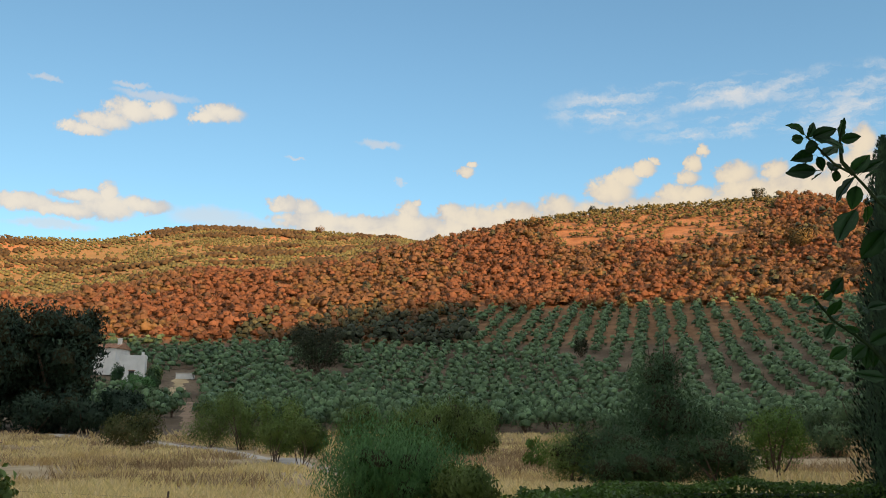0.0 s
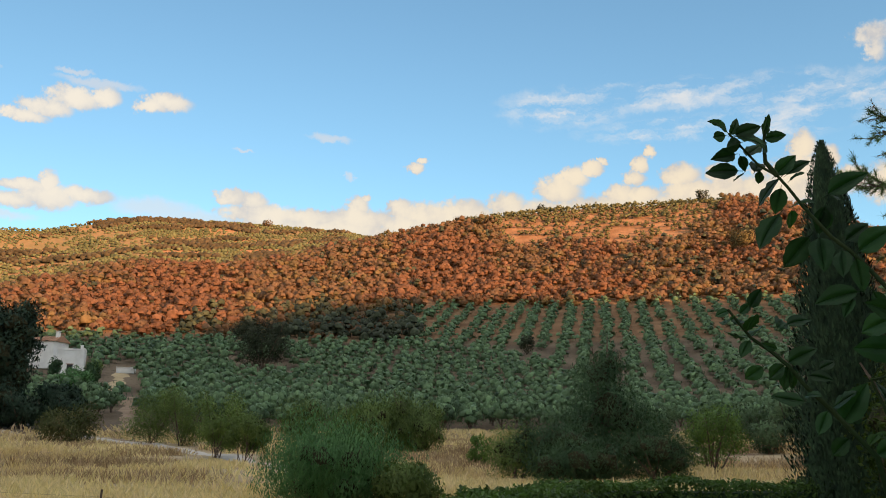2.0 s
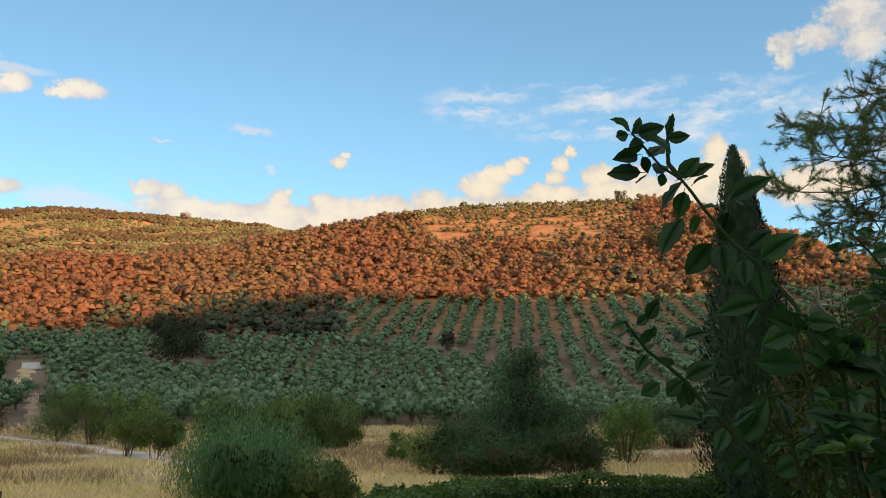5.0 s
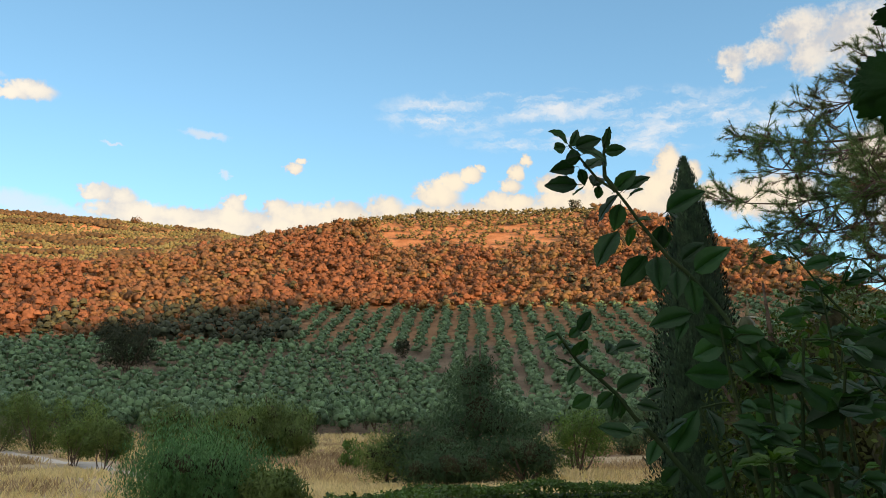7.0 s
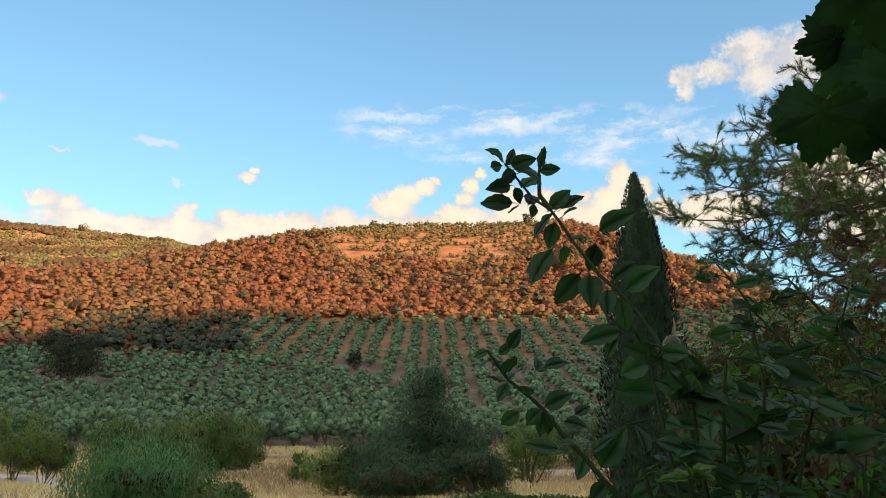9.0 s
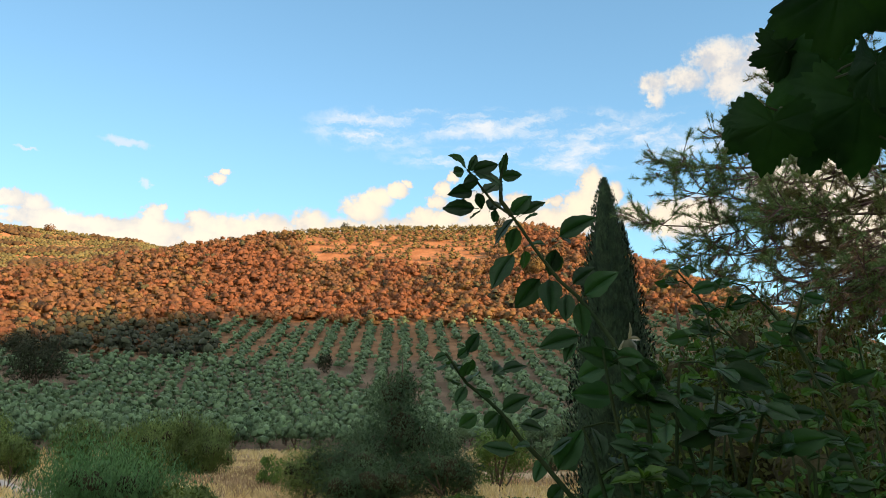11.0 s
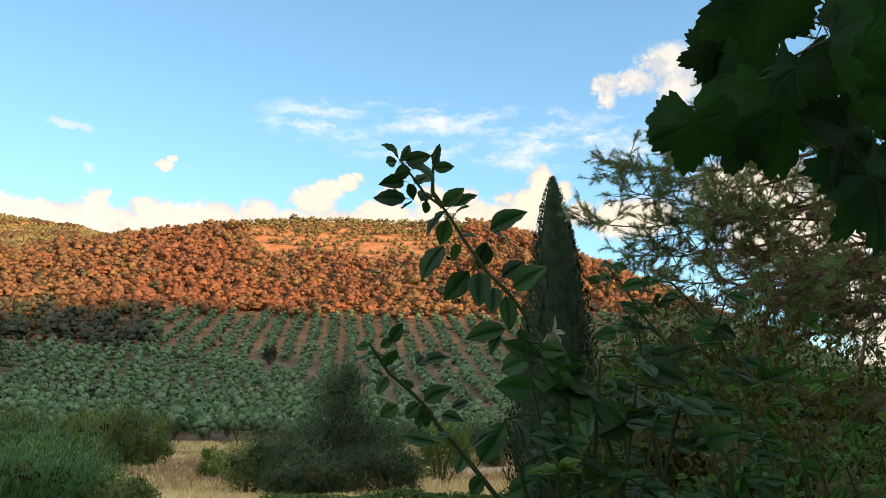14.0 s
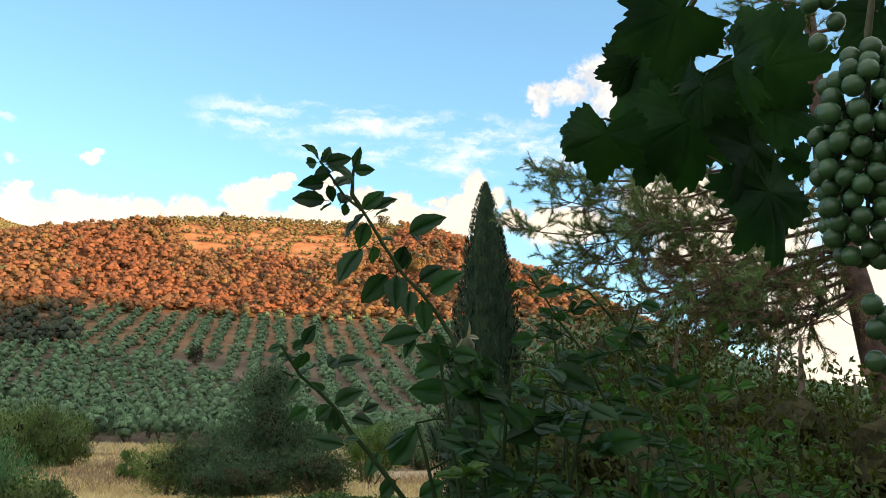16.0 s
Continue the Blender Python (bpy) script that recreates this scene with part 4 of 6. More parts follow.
def dome(w, h, k, low=0.25, seed=0, heart=0.38):
    """Lobes of a rounded bush, w wide and h high."""
    g = np.random.default_rng(seed)
    out = [(0, 0, h * 0.5, w * heart, w * heart, h * heart * 1.24)]
    for _ in range(k):
        a, q = g.uniform(0, 6.28), g.uniform(0.15, 0.36) * w
        z = g.uniform(low, 0.82) * h
        rr = g.uniform(0.12, 0.22) * w
        z = min(z, h - rr * 0.8)
        out.append((q * math.cos(a), q * math.sin(a), z, rr, rr, rr * g.uniform(0.8, 1.1)))
    return out


def vase(w, h, seed):
    """Lobes of a young tree that opens upwards from bare stems."""
    g = np.random.default_rng(seed)
    out = []
    for k in range(13):
        z = g.uniform(0.2, 0.86)
        a, q = k * 0.7 + g.uniform(-0.3, 0.3), g.uniform(0.15, 0.62) * w * (0.5 + 0.5 * z)
        rr = g.uniform(0.12, 0.21) * w
        out.append((q * math.cos(a), q * math.sin(a), z * h, rr, rr, rr * g.uniform(1.0, 1.35)))
    return out


# dark broad-leaved trees before the farm
bush("broadleaf_tree", -27.3, 112, dome(14.0, 15.2, 30, low=0.12, seed=1, heart=0.27), 9500, 0.55, M_DARKTREE, "tall dark green broad-leaved tree by the farm", "tree", group="farm trees", stems=6, out=0.5, shell=(0.5, 1.25), solid=0.62)
bush("broadleaf_tree", -23.9, 112, dome(10.5, 16.2, 28, low=0.1, seed=2, heart=0.25), 8000, 0.55, M_DARKTREE, "tall dark green broad-leaved tree by the farm", "tree", group="farm trees", stems=6, out=0.5, shell=(0.5, 1.25), solid=0.62)
bush("broadleaf_tree", -31.2, 110, dome(12.0, 14.5, 22, low=0.12, seed=3, heart=0.27), 5500, 0.55, M_DARKTREE, "tall dark green broad-leaved tree by the farm", "tree", group="farm trees", stems=6, out=0.5, shell=(0.5, 1.25), solid=0.62)
bush("broadleaf_tree", -20.3, 108, dome(6.0, 5.2, 10, low=0.12, seed=12), 2600, 0.5, M_DARKTREE, "lower dark green tree at the edge of the farm trees", "tree", group="farm trees", stems=5, out=0.5)
for az, w, h in ((-28.5, 9, 4.5), (-25.2, 8, 4.2), (-22.4, 7, 4.0), (-20.2, 6, 3.4)):
    bush("understory_bush", az, 106, dome(w, h, 9, low=0.15, seed=int(h * 10)), 2200, 0.45, M_DARKTREE, "dark green bush at the foot of the farm trees", group="farm bushes", stems=5, out=0.5)
bush("holm_oak", -8.3, 186, dome(14.5, 10.8, 20, low=0.15, seed=4, heart=0.3), 5200, 0.5, M_OAK_DARK, "large dark holm oak standing among the olives", "tree", stems=5, shell=(0.5, 1.2), solid=0.0)
bush("lone_tree", 9.2, 207, dome(5.0, 4.6, 7, low=0.45, seed=5), 700, 0.5, M_OAK_DARK, "dark lone tree in a clearing of the grove", "tree", stems=3)
bush("crest_oak", 10.4, 438, dome(6.5, 5.0, 6, seed=6), 420, 0.8, M_OAK_DARK, "round oak on the skyline of the hill", "tree", stems=3, group="skyline oaks")
bush("crest_oak", 21.2, 437, dome(9.0, 6.5, 8, seed=7), 520, 0.9, M_OAK_DARK, "round oak on the skyline of the hill", "tree", stems=3, group="skyline oaks")
bush("crest_oak", -8.5, 880, dome(15.0, 9.0, 8, seed=8), 300, 1.8, M_OAK, "round oak on the skyline of the far hill", "tree", stems=3, group="skyline oaks")
bush("golden_oak", 23.4, 338, dome(11.5, 10.0, 10, seed=9), 1300, 0.8, M_SCRUB, "large golden-green oak standing out of the wood", "tree", stems=4, out=0.75)

bush("yard_bush", -19.7, 150, dome(6.5, 4.4, 8, low=0.15, seed=18), 1500, 0.4, M_SHRUB_BLUE, "green bush in front of the white farmhouse", group="yard bushes", stems=4)
bush("yard_bush", -18.7, 140, dome(5.5, 3.4, 8, low=0.15, seed=19), 1300, 0.4, M_OLIVE, "green bush in front of the white farmhouse", group="yard bushes", stems=4)
bush("yard_bush", -18.7, 160, dome(3.6, 4.8, 9, low=0.15, seed=15), 1100, 0.4, M_MASTIC, "dark bush growing against the white farmhouse", group="yard bushes", stems=4)
bush("yard_bush", -20.9, 160, dome(2.6, 5.2, 9, low=0.15, seed=16), 1300, 0.4, M_MASTIC, "dark bush growing against the white farmhouse", group="yard bushes", stems=4)
bush("yard_bush", -18.6, 172, dome(4.0, 3.6, 8, low=0.15, seed=17), 900, 0.4, M_SHRUB, "green bush in front of the white farmhouse", group="yard bushes", stems=4)
bush("field_bush", -28.6, 52, dome(3.6, 3.6, 10, low=0.15, seed=21), 3000, 0.2, M_SHRUB, "leafy green bush in the dry grass", group="field bushes")
bush("field_bush", -19.6, 80, dome(6.6, 3.3, 9, seed=20), 3600, 0.24, M_DRYBUSH, "rounded olive-brown bush in the dry grass", group="field bushes")
for k, (az, r, w, h) in enumerate([(-14.9, 77, 4.6, 4.1), (-13.1, 73, 3.6, 3.8), (-11.0, 57, 3.0, 3.4), (-9.2, 51, 2.3, 2.8)]):
    bush("young_tree", az, r, vase(w * 1.15, h * 1.12, 30 + k), 7000, 0.15, M_SHRUB, "slim young tree with light green leaves beside the track", "tree", shell=(0.5, 1.4),
         group="young trees", stems=10, thick=0.4)
for k, (az, r, w, h, mat) in enumerate([(-2.6, 62, 3.6, 3.3, M_SHRUB), (-0.9, 60, 4.0, 3.9, M_SHRUB), (0.8, 61, 4.2, 4.0, M_SHRUB), (2.2, 60, 3.4, 3.5, M_SHRUB), (-5.9, 80, 5.0, 3.9, M_SHRUB)]):
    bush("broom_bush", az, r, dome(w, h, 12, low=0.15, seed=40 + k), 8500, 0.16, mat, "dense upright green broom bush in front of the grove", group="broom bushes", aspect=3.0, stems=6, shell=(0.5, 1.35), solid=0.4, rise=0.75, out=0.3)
# the large dark shrub-tree and its neighbours
bush("mastic_tree", 14.2, 37.5, [(0.1, 0, 3.0, 1.4, 1.3, 1.6), (-0.15, 0.2, 4.4, 1.1, 1.0, 0.95), (0.9, 0, 2.4, 1.3, 1.2, 1.2), (1.6, -0.3, 1.6, 1.2, 1.1, 1.1), (-0.9, 0.2, 2.3, 1.0, 1.0, 1.1),
                               (0.4, -0.4, 1.2, 1.5, 1.2, 1.0), (2.4, 0.2, 1.1, 0.9, 0.9, 0.9), (0.3, 0.2, 4.9, 0.75, 0.7, 0.6), (-1.6, 0.1, 1.3, 1.2, 1.0, 1.1)],
     15000, 0.155, M_MASTIC, "tall dark blue-green mastic tree with a pointed crown", "tree", stems=8, aspect=3.6, shell=(0.45, 1.25), solid=0.45)
bush("mastic_bush", 10.9, 36.5, dome(5.2, 3.0, 9, seed=50), 9000, 0.125, M_MASTIC, "dark green mastic bush in dry grass", group="mastic bushes", stems=6, aspect=3.6, shell=(0.45, 1.25), solid=0.45)
bush("mastic_bush", 8.4, 37, dome(3.2, 2.5, 7, seed=51), 5400, 0.125, M_SHRUB, "dark green mastic bush in dry grass", group="mastic bushes", stems=6, aspect=3.6, shell=(0.45, 1.25), solid=0.45)
bush("mastic_bush", 17.4, 36, dome(3.6, 2.6, 7, seed=52), 5400, 0.125, M_MASTIC, "dark green mastic bush in dry grass", group="mastic bushes", stems=6, aspect=3.6, shell=(0.45, 1.25), solid=0.45)
bush("mastic_bush", 12.4, 33, dome(4.6, 1.7, 9, seed=56), 6000, 0.125, M_MASTIC, "dark green mastic bush in dry grass", group="mastic bushes", stems=6, aspect=3.6, shell=(0.45, 1.25), solid=0.45)
bush("bright_bush", 20.7, 43, dome(3.8, 3.3, 9, seed=53), 5200, 0.14, M_SHRUB_YELLOW, "bright yellow-green young tree in the dry grass", "tree", stems=5)
bush("grass_bush", 6.2, 47, dome(1.7, 1.9, 6, seed=54), 600, 0.22, M_SHRUB_YELLOW, "small light green sapling in the dry grass", group="saplings", stems=4)
for k, (az, r, w, h) in enumerate([(17.6, 86, 4.2, 3.3), (24.2, 62, 4.0, 2.4), (25.4, 88, 5.5, 4.2), (23.0, 90, 4.4, 3.5), (27.0, 66, 3.6, 2.6)]):
    bush("wild_olive", az, r, dome(w, h, 8, seed=60 + k), 2600, 0.24, M_OLIVE, "pale grey-green wild olive bush in the dry grass", group="wild olives", aspect=2.6, stems=5)
# nearer bush with feathery leaves
bush("pepper_bush", -3.0, 21.5, dome(4.4, 1.9, 18, seed=70, heart=0.33), 26000, 0.10, M_SHRUB_BLUE, "feathery blue-green bush growing in the dry grass", aspect=4.0, shell=(0.5, 1.5), solid=0.28, rise=0.6, out=0.3, stems=8)
bush("pepper_bush", 1.6, 20.0, dome(2.0, 1.15, 8, seed=71), 3500, 0.12, M_SHRUB, "low feathery green bush growing in the dry grass", aspect=3.0, stems=6)
bush("fig_sapling", -27.6, 19.5, dome(1.6, 1.35, 7, seed=72), 420, 0.2, M_SHRUB, "young dark green fig sapling in the dry grass", aspect=1.4, stems=4)



def fence_stake():
    x, y = -6.03, 19.17
    ob = new("fence_stake")
    ob.matrix_basis = pose(x, y, land1(x, y) - 0.1, 0, 5, 20)
    part("stake", mesh_of("stake", *tube([(0, 0, 0), (0.01, 0, 0.35), (0, 0, 0.70), (0, 0, 0.715)], [0.028, 0.026, 0.024, 0.012], 8), M_BARK), ob)
    part("wire", mesh_of("fence_wire", *tube([(-7, 0.3, 0.52), (-3, 0.1, 0.50), (0, -0.03, 0.56), (3, -0.1, 0.50), (6, -0.2, 0.53)], [0.0015] * 5, 4), M_DARK), ob)
    tagged(ob, "thin dark wooden fence stake with a wire strand", "fence post")


fence_stake()


# ---- clipped hedge ----
def hedge():
    line = np.array([polar(a, d) for a, d in ((3.5, 7.6), (5.4, 9.4), (8.0, 11.6), (10.9, 13.2), (14.0, 14.6), (17.5, 15.2), (21.6, 15.4), (25.7, 16.0), (31.0, 17.0), (37.0, 18.5))])
    seg = np.concatenate([[0], np.cumsum(np.hypot(*np.diff(line, axis=0).T))])
    n = 30000
    s = R1.uniform(0, seg[-1], n)
    p = np.stack([np.interp(s, seg, line[:, 0]), np.interp(s, seg, line[:, 1])], -1)
    q = np.stack([np.interp(s + 0.05, seg, line[:, 0]), np.interp(s + 0.05, seg, line[:, 1])], -1) - p
    q = unit(q + 1e-9)
    nrm = np.stack([-q[:, 1], q[:, 0]], -1)
    w, h = 0.45, 0.93
    u = R1.uniform(0, 2 * h + 2 * w, n)
    off = np.where(u < h, -w, np.where(u < h + 2 * w, u - h - w, w))
    z = np.where(u < h, u, np.where(u < h + 2 * w, h, 2 * h + 2 * w - u))
    face = np.where((u < h)[:, None], np.array([-1.0, 0.2]), np.where((u < h + 2 * w)[:, None], np.array([0, 1.0]), np.array([1.0, 0.2])))
    rough = 0.06 * np.sin(s * 2.3) + 0.04 * np.sin(s * 5.1 + 1) + R1.normal(0, 0.035, n)
    at = np.concatenate([p + nrm * (off * (1 + rough))[:, None], (z * (1 + rough * 0.7) + R1.uniform(-0.02, 0.05, n))[:, None]], -1)
    facing = np.concatenate([nrm * face[:, :1], face[:, 1:]], -1) * 0.5 + ball(R1, n) * 0.6
    ob = new("hedge")
    part("foliage", mesh_of("hedge_foliage", *cards(R1, at, facing, R1.uniform(0.05, 0.1, n), 1.7), M_HEDGE), ob)
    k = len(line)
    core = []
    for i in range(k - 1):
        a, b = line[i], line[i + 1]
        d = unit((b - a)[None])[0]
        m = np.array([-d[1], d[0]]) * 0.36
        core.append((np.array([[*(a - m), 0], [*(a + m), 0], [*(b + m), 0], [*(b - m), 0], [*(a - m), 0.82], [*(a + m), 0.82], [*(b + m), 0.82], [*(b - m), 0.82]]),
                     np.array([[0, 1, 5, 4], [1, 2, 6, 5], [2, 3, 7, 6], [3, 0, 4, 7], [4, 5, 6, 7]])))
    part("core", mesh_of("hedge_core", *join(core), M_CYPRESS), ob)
    tagged(ob, "clipped bright green garden hedge along the field", "hedge")


hedge()


# ---- cypress ----
def cypress(x, y, height):
    ob = new("cypress")
    ob.matrix_basis = pose(x, y, land1(x, y))
    n = 30000

    def outline(z, k=1.0):
        t = z / height
        return k * np.minimum(0.30 * (height * np.clip(1 - t, 0, 1)) ** 0.64, 0.84)
    z = height * (1 - R1.uniform(0.0002, 0.995, n) ** 0.62)
    a = R1.uniform(0, 2 * np.pi, n)
    flutes = 1 + 0.13 * np.sin(a * 7 + z * 0.9) + 0.10 * np.sin(a * 11 - z * 2.6) * np.sin(z * 5.0 + a * 3)
    rad = outline(z) * flutes * R1.uniform(0.78, 1.06, n)
    at = np.stack([np.cos(a) * rad, np.sin(a) * rad, z], -1)
    # second leader at the side
    m = 2200
    z2 = R1.uniform(3.0, 6.05, m)
    a2 = R1.uniform(0, 2 * np.pi, m)
    r2 = 0.33 * np.clip((6.1 - z2) / 2.6, 0, 1) ** 0.7 * R1.uniform(0.7, 1.05, m)
    at2 = np.stack([0.30 + np.cos(a2) * r2, -0.05 + np.sin(a2) * r2, z2], -1)
    at = np.concatenate([at, at2])
    a = np.concatenate([a, a2])
    up = np.stack([np.cos(a) * 0.35, np.sin(a) * 0.35, np.ones(len(a))], -1) + R1.normal(0, 0.22, (len(a), 3))
    up = unit(up)
    face = unit(np.stack([np.cos(a), np.sin(a), np.full(len(a), 0.25)], -1) + R1.normal(0, 0.5, (len(a), 3)))
    side = unit(np.cross(up, face))
    L = (R1.uniform(0.05, 0.11, len(a)) * np.clip(0.55 + (height - at[:, 2]) * 0.3, 0, 1))[:, None]
    v = np.stack([at - up * L * 0.4, at + side * L * 0.2, at + up * L * 0.7, at - side * L * 0.2], 1).reshape(-1, 3)
    q = np.arange(len(v)).reshape(-1, 4)
    swell = unit(v * (1, 1, 0) + unit(v * (1, 1, 0) + 1e-6) * 0.2 + np.array([0, 0, 0.12]))
    out = np.cross(v[q[:, 1]] - v[q[:, 0]], v[q[:, 2]] - v[q[:, 0]])
    q = np.where(((out * swell[q].mean(1)).sum(-1) < 0)[:, None], q[:, ::-1], q)
    part("crown", puffed_mesh("cypress_crown", (v, q, swell), M_CYPRESS), ob)
    zz = np.concatenate([np.linspace(0.25, height - 0.8, 13), [height - 0.45, height - 0.2, height - 0.03]])
    part("core", mesh_of("cypress_core", *tube(np.stack([zz * 0, zz * 0, zz], -1), outline(zz) * 0.74, 14), M_CYPRESS), ob)
    part("trunk", mesh_of("cypress_trunk", *tube([(0, 0, -0.2), (0, 0, 0.4), (0, 0, 1.2)], [0.2, 0.16, 0.14], 9), M_BARK), ob)
    tagged(ob, "tall slender dark green cypress with two tips", "tree")


cypress(7.80, 14.24, 7.0)

# ---- pine at the edge of the garden ----
R2 = np.random.default_rng(21)
M_NEEDLE = material("pine_needle", (0.060, 0.115, 0.036), (0.15, 0.235, 0.075), (0.20, 0.13, 0.055), scale=1.1, island=0.3, rough=0.6, coarse=0.45, spec=0.25, translucent=0.15)
M_PINE_BARK = material("pine_bark", (0.05, 0.032, 0.026), (0.135, 0.085, 0.068), scale=6.0, rough=0.9, bump=1.0, bump_scale=18)
M_CONE = material("pine_cone", (0.05, 0.032, 0.022), (0.10, 0.065, 0.045), scale=20, rough=0.8)
M_BOARD = material("weathered_board", (0.16, 0.095, 0.055), (0.25, 0.16, 0.10), scale=9, rough=0.85, bump=0.4, bump_scale=30)


# limb ends are set by angle from the camera's place, fitting its view
def crown_point(az, el, r, origin=(0.2, 0.15, 1.66)):
    a = radians(az)
    return np.array([origin[0] + r * math.sin(a), origin[1] + r * math.cos(a), origin[2] + r * math.tan(radians(el))])


def pine():
    ob = new("pine_tree")
    trunk = np.array([(8.75, 6.05, -0.2), (8.55, 6.12, 0.9), (8.30, 6.20, 1.99), (8.14, 6.25, 2.68), (8.08, 6.31, 3.41), (8.00, 6.42, 4.18), (7.98, 6.50, 4.9), (8.02, 6.55, 5.7), (8.1, 6.6, 6.7), (8.1, 6.6, 7.8)])
    sm = np.array([0.21, 0.185, 0.165, 0.155, 0.14, 0.128, 0.115, 0.095, 0.07, 0.035])
    part("trunk", mesh_of("pine_trunk", *tube(trunk, sm, 14), M_PINE_BARK, smooth=True), ob)
    # limbs: where they leave the trunk (height) and where they end (azimuth, elevation, metres)
    limbs = [(5.2, 31.3, 19.3, 12.0), (4.6, 30.6, 15.2, 11.7), (5.4, 36.0, 20.5, 11.8), (6.0, 40.0, 23.0, 11.4), (4.2, 32.5, 12.6, 11.2), (3.9, 36.0, 11.0, 10.6),
             (6.4, 43.5, 26.5, 10.6), (7.0, 46.5, 30.0, 10.4), (5.0, 37.0, 17.5, 10.4), (4.6, 41.0, 14.5, 9.8), (3.6, 40.0, 9.4, 10.0), (3.5, 44.5, 9.0, 9.6),
             (5.6, 44.0, 20.0, 10.0), (6.2, 50.0, 25.0, 10.0), (5.2, 57.0, 16.0, 9.6), (6.6, 56.0, 26.0, 10.4), (4.4, 34.0, 17.0, 11.6), (5.8, 39.5, 21.5, 11.5),
             (4.0, 38.5, 13.0, 10.2), (4.8, 47.0, 16.0, 9.4), (3.4, 42.0, 6.8, 10.3)]
    limbs += [(3.7, 45.0, 11.0, 8.9), (3.5, 48.5, 8.0, 9.1), (3.9, 43.5, 12.5, 9.3)]
    limbs += [(3.9, 37.5, 9.5, 9.6), (3.7, 39.5, 11.0, 9.2), (4.3, 39.0, 15.5, 9.6), (4.9, 35.0, 14.0, 10.8), (4.0, 41.5, 10.5, 8.8), (3.8, 43.8, 9.4, 8.9), (3.5, 46.5, 9.0, 8.7)]
    twigs, tufts, droop, cones = [], [], [], []
    for h, az, el, r in limbs:
        base = np.array([np.interp(h, trunk[:, 2], trunk[:, 0]), np.interp(h, trunk[:, 2], trunk[:, 1]), h])
        end = crown_point(az, el, r)
        span = np.linalg.norm(end - base)
        mid = (base + end) / 2 + np.array([0, 0, -0.10 * span]) + R2.normal(0, 0.12, 3)
        t = np.linspace(0, 1, 9)[:, None]
        c = (1 - t) ** 2 * base + 2 * t * (1 - t) * mid + t**2 * end + R2.normal(0, 0.035, (9, 3)) * t
        c[0] = base
        part("limb", mesh_of("pine_limb", *tube(c, np.linspace(0.026, 0.006, 9), 6), M_PINE_BARK, smooth=True), ob)
        ahead = unit((end - base)[None])[0]
        for k in range(int(8 + span * 7.6)):
            u = R2.uniform(0.22, 1.0) ** 0.8
            p = np.array([np.interp(u, t[:, 0], c[:, i]) for i in range(3)])
            d = unit((ahead * R2.uniform(0.2, 1.0) + R2.normal(0, 0.72, 3) + np.array([0, 0, 0.10]))[None])[0]
            ln = R2.uniform(0.25, 0.85) * (1.15 - 0.5 * u)
            q = p + d * ln
            g = p + d * ln * 0.5 + np.array([0, 0, -0.06 * ln])
            twigs.append(tube([p, g, q], [0.010, 0.007, 0.004], 3))
            low = el < 11.5 or (R2.random() < 0.12)
            (droop if low and R2.random() < 0.5 else tufts).append((q, d))
            for _ in range(R2.integers(3, 7)):
                w = R2.uniform(0.35, 1.0)
                e = unit((d + R2.normal(0, 0.6, 3))[None])[0]
                f = p + (q - p) * w + e * R2.uniform(0.08, 0.28)
                twigs.append(tube([p + (q - p) * w, (p + (q - p) * w + f) / 2, f], [0.006, 0.004, 0.003], 3))
                (droop if low and R2.random() < 0.4 else tufts).append((f, e))
            if R2.random() < 0.10:
                cones.append(p + (q - p) * 0.6)
    tagged(part("twigwork", mesh_of("pine_twigwork", *join(twigs), M_PINE_BARK), ob), kind="stuff")

    def needles(points, per, length, fall, spread):
        at = np.repeat(np.array([p for p, _ in points]), per, 0)
        d = np.repeat(np.array([d for _, d in points]), per, 0)
        n = len(at)
        at = at - d * R2.uniform(0, 0.14, (n, 1))
        way = unit(d * 0.75 + R2.normal(0, spread, (n, 3)) + np.array([0, 0, fall]))
        side = unit(np.cross(way, ball(R2, n)))
        L = R2.uniform(0.7, 1.15, (n, 1)) * length
        v = np.stack([at - side * 0.0030, at + side * 0.0030, at + way * L], 1)
        return v.reshape(-1, 3), np.arange(n * 3).reshape(-1, 3)
    tagged(part("needle_foliage", mesh_of("pine_needles", *needles(tufts, 54, 0.085, 0.10, 0.55), M_NEEDLE), ob, "grey-green pine needle tufts"), kind="stuff")
    M_DEAD = material("dead_needle", (0.11, 0.07, 0.035), (0.19, 0.125, 0.06), scale=2, island=0.3, rough=0.8)
    tagged(part("dead_foliage", mesh_of("dead_needles", *needles(droop, 30, 0.10, -0.5, 0.4), M_DEAD), ob, "drooping brown dead needles"), kind="stuff")
    cv, cf = tube([(0, 0, -0.04), (0, 0, -0.02), (0, 0, 0.015), (0, 0, 0.04)], [0.008, 0.026, 0.022, 0.004], 7)
    cone = mesh_of("pine_cone", cv, cf, M_CONE, smooth=True)
    for p in cones[:60]:
        part("pine_cone", cone, ob, m=pose(*p, R2.uniform(-50, 50), R2.uniform(-50, 50), 0))
    tagged(ob, "open pine with a leaning reddish trunk and see-through crown", "tree")
    board = new("bird_box")
    board.matrix_basis = pose(7.98, 6.22, 2.52, 0, 4, 128)
    part("box", bm_mesh("box", lambda b: slab(b, (-0.085, -0.05, 0), (0.085, 0.1, 0.1), 0.008), M_BOARD), board)
    part("lid", bm_mesh("lid", lambda b: slab(b, (-0.1, -0.07, 0.1), (0.1, 0.11, 0.114), 0.005), M_BOARD), board)
    tagged(board, "small weathered wooden box fixed to the pine trunk", "box")


pine()


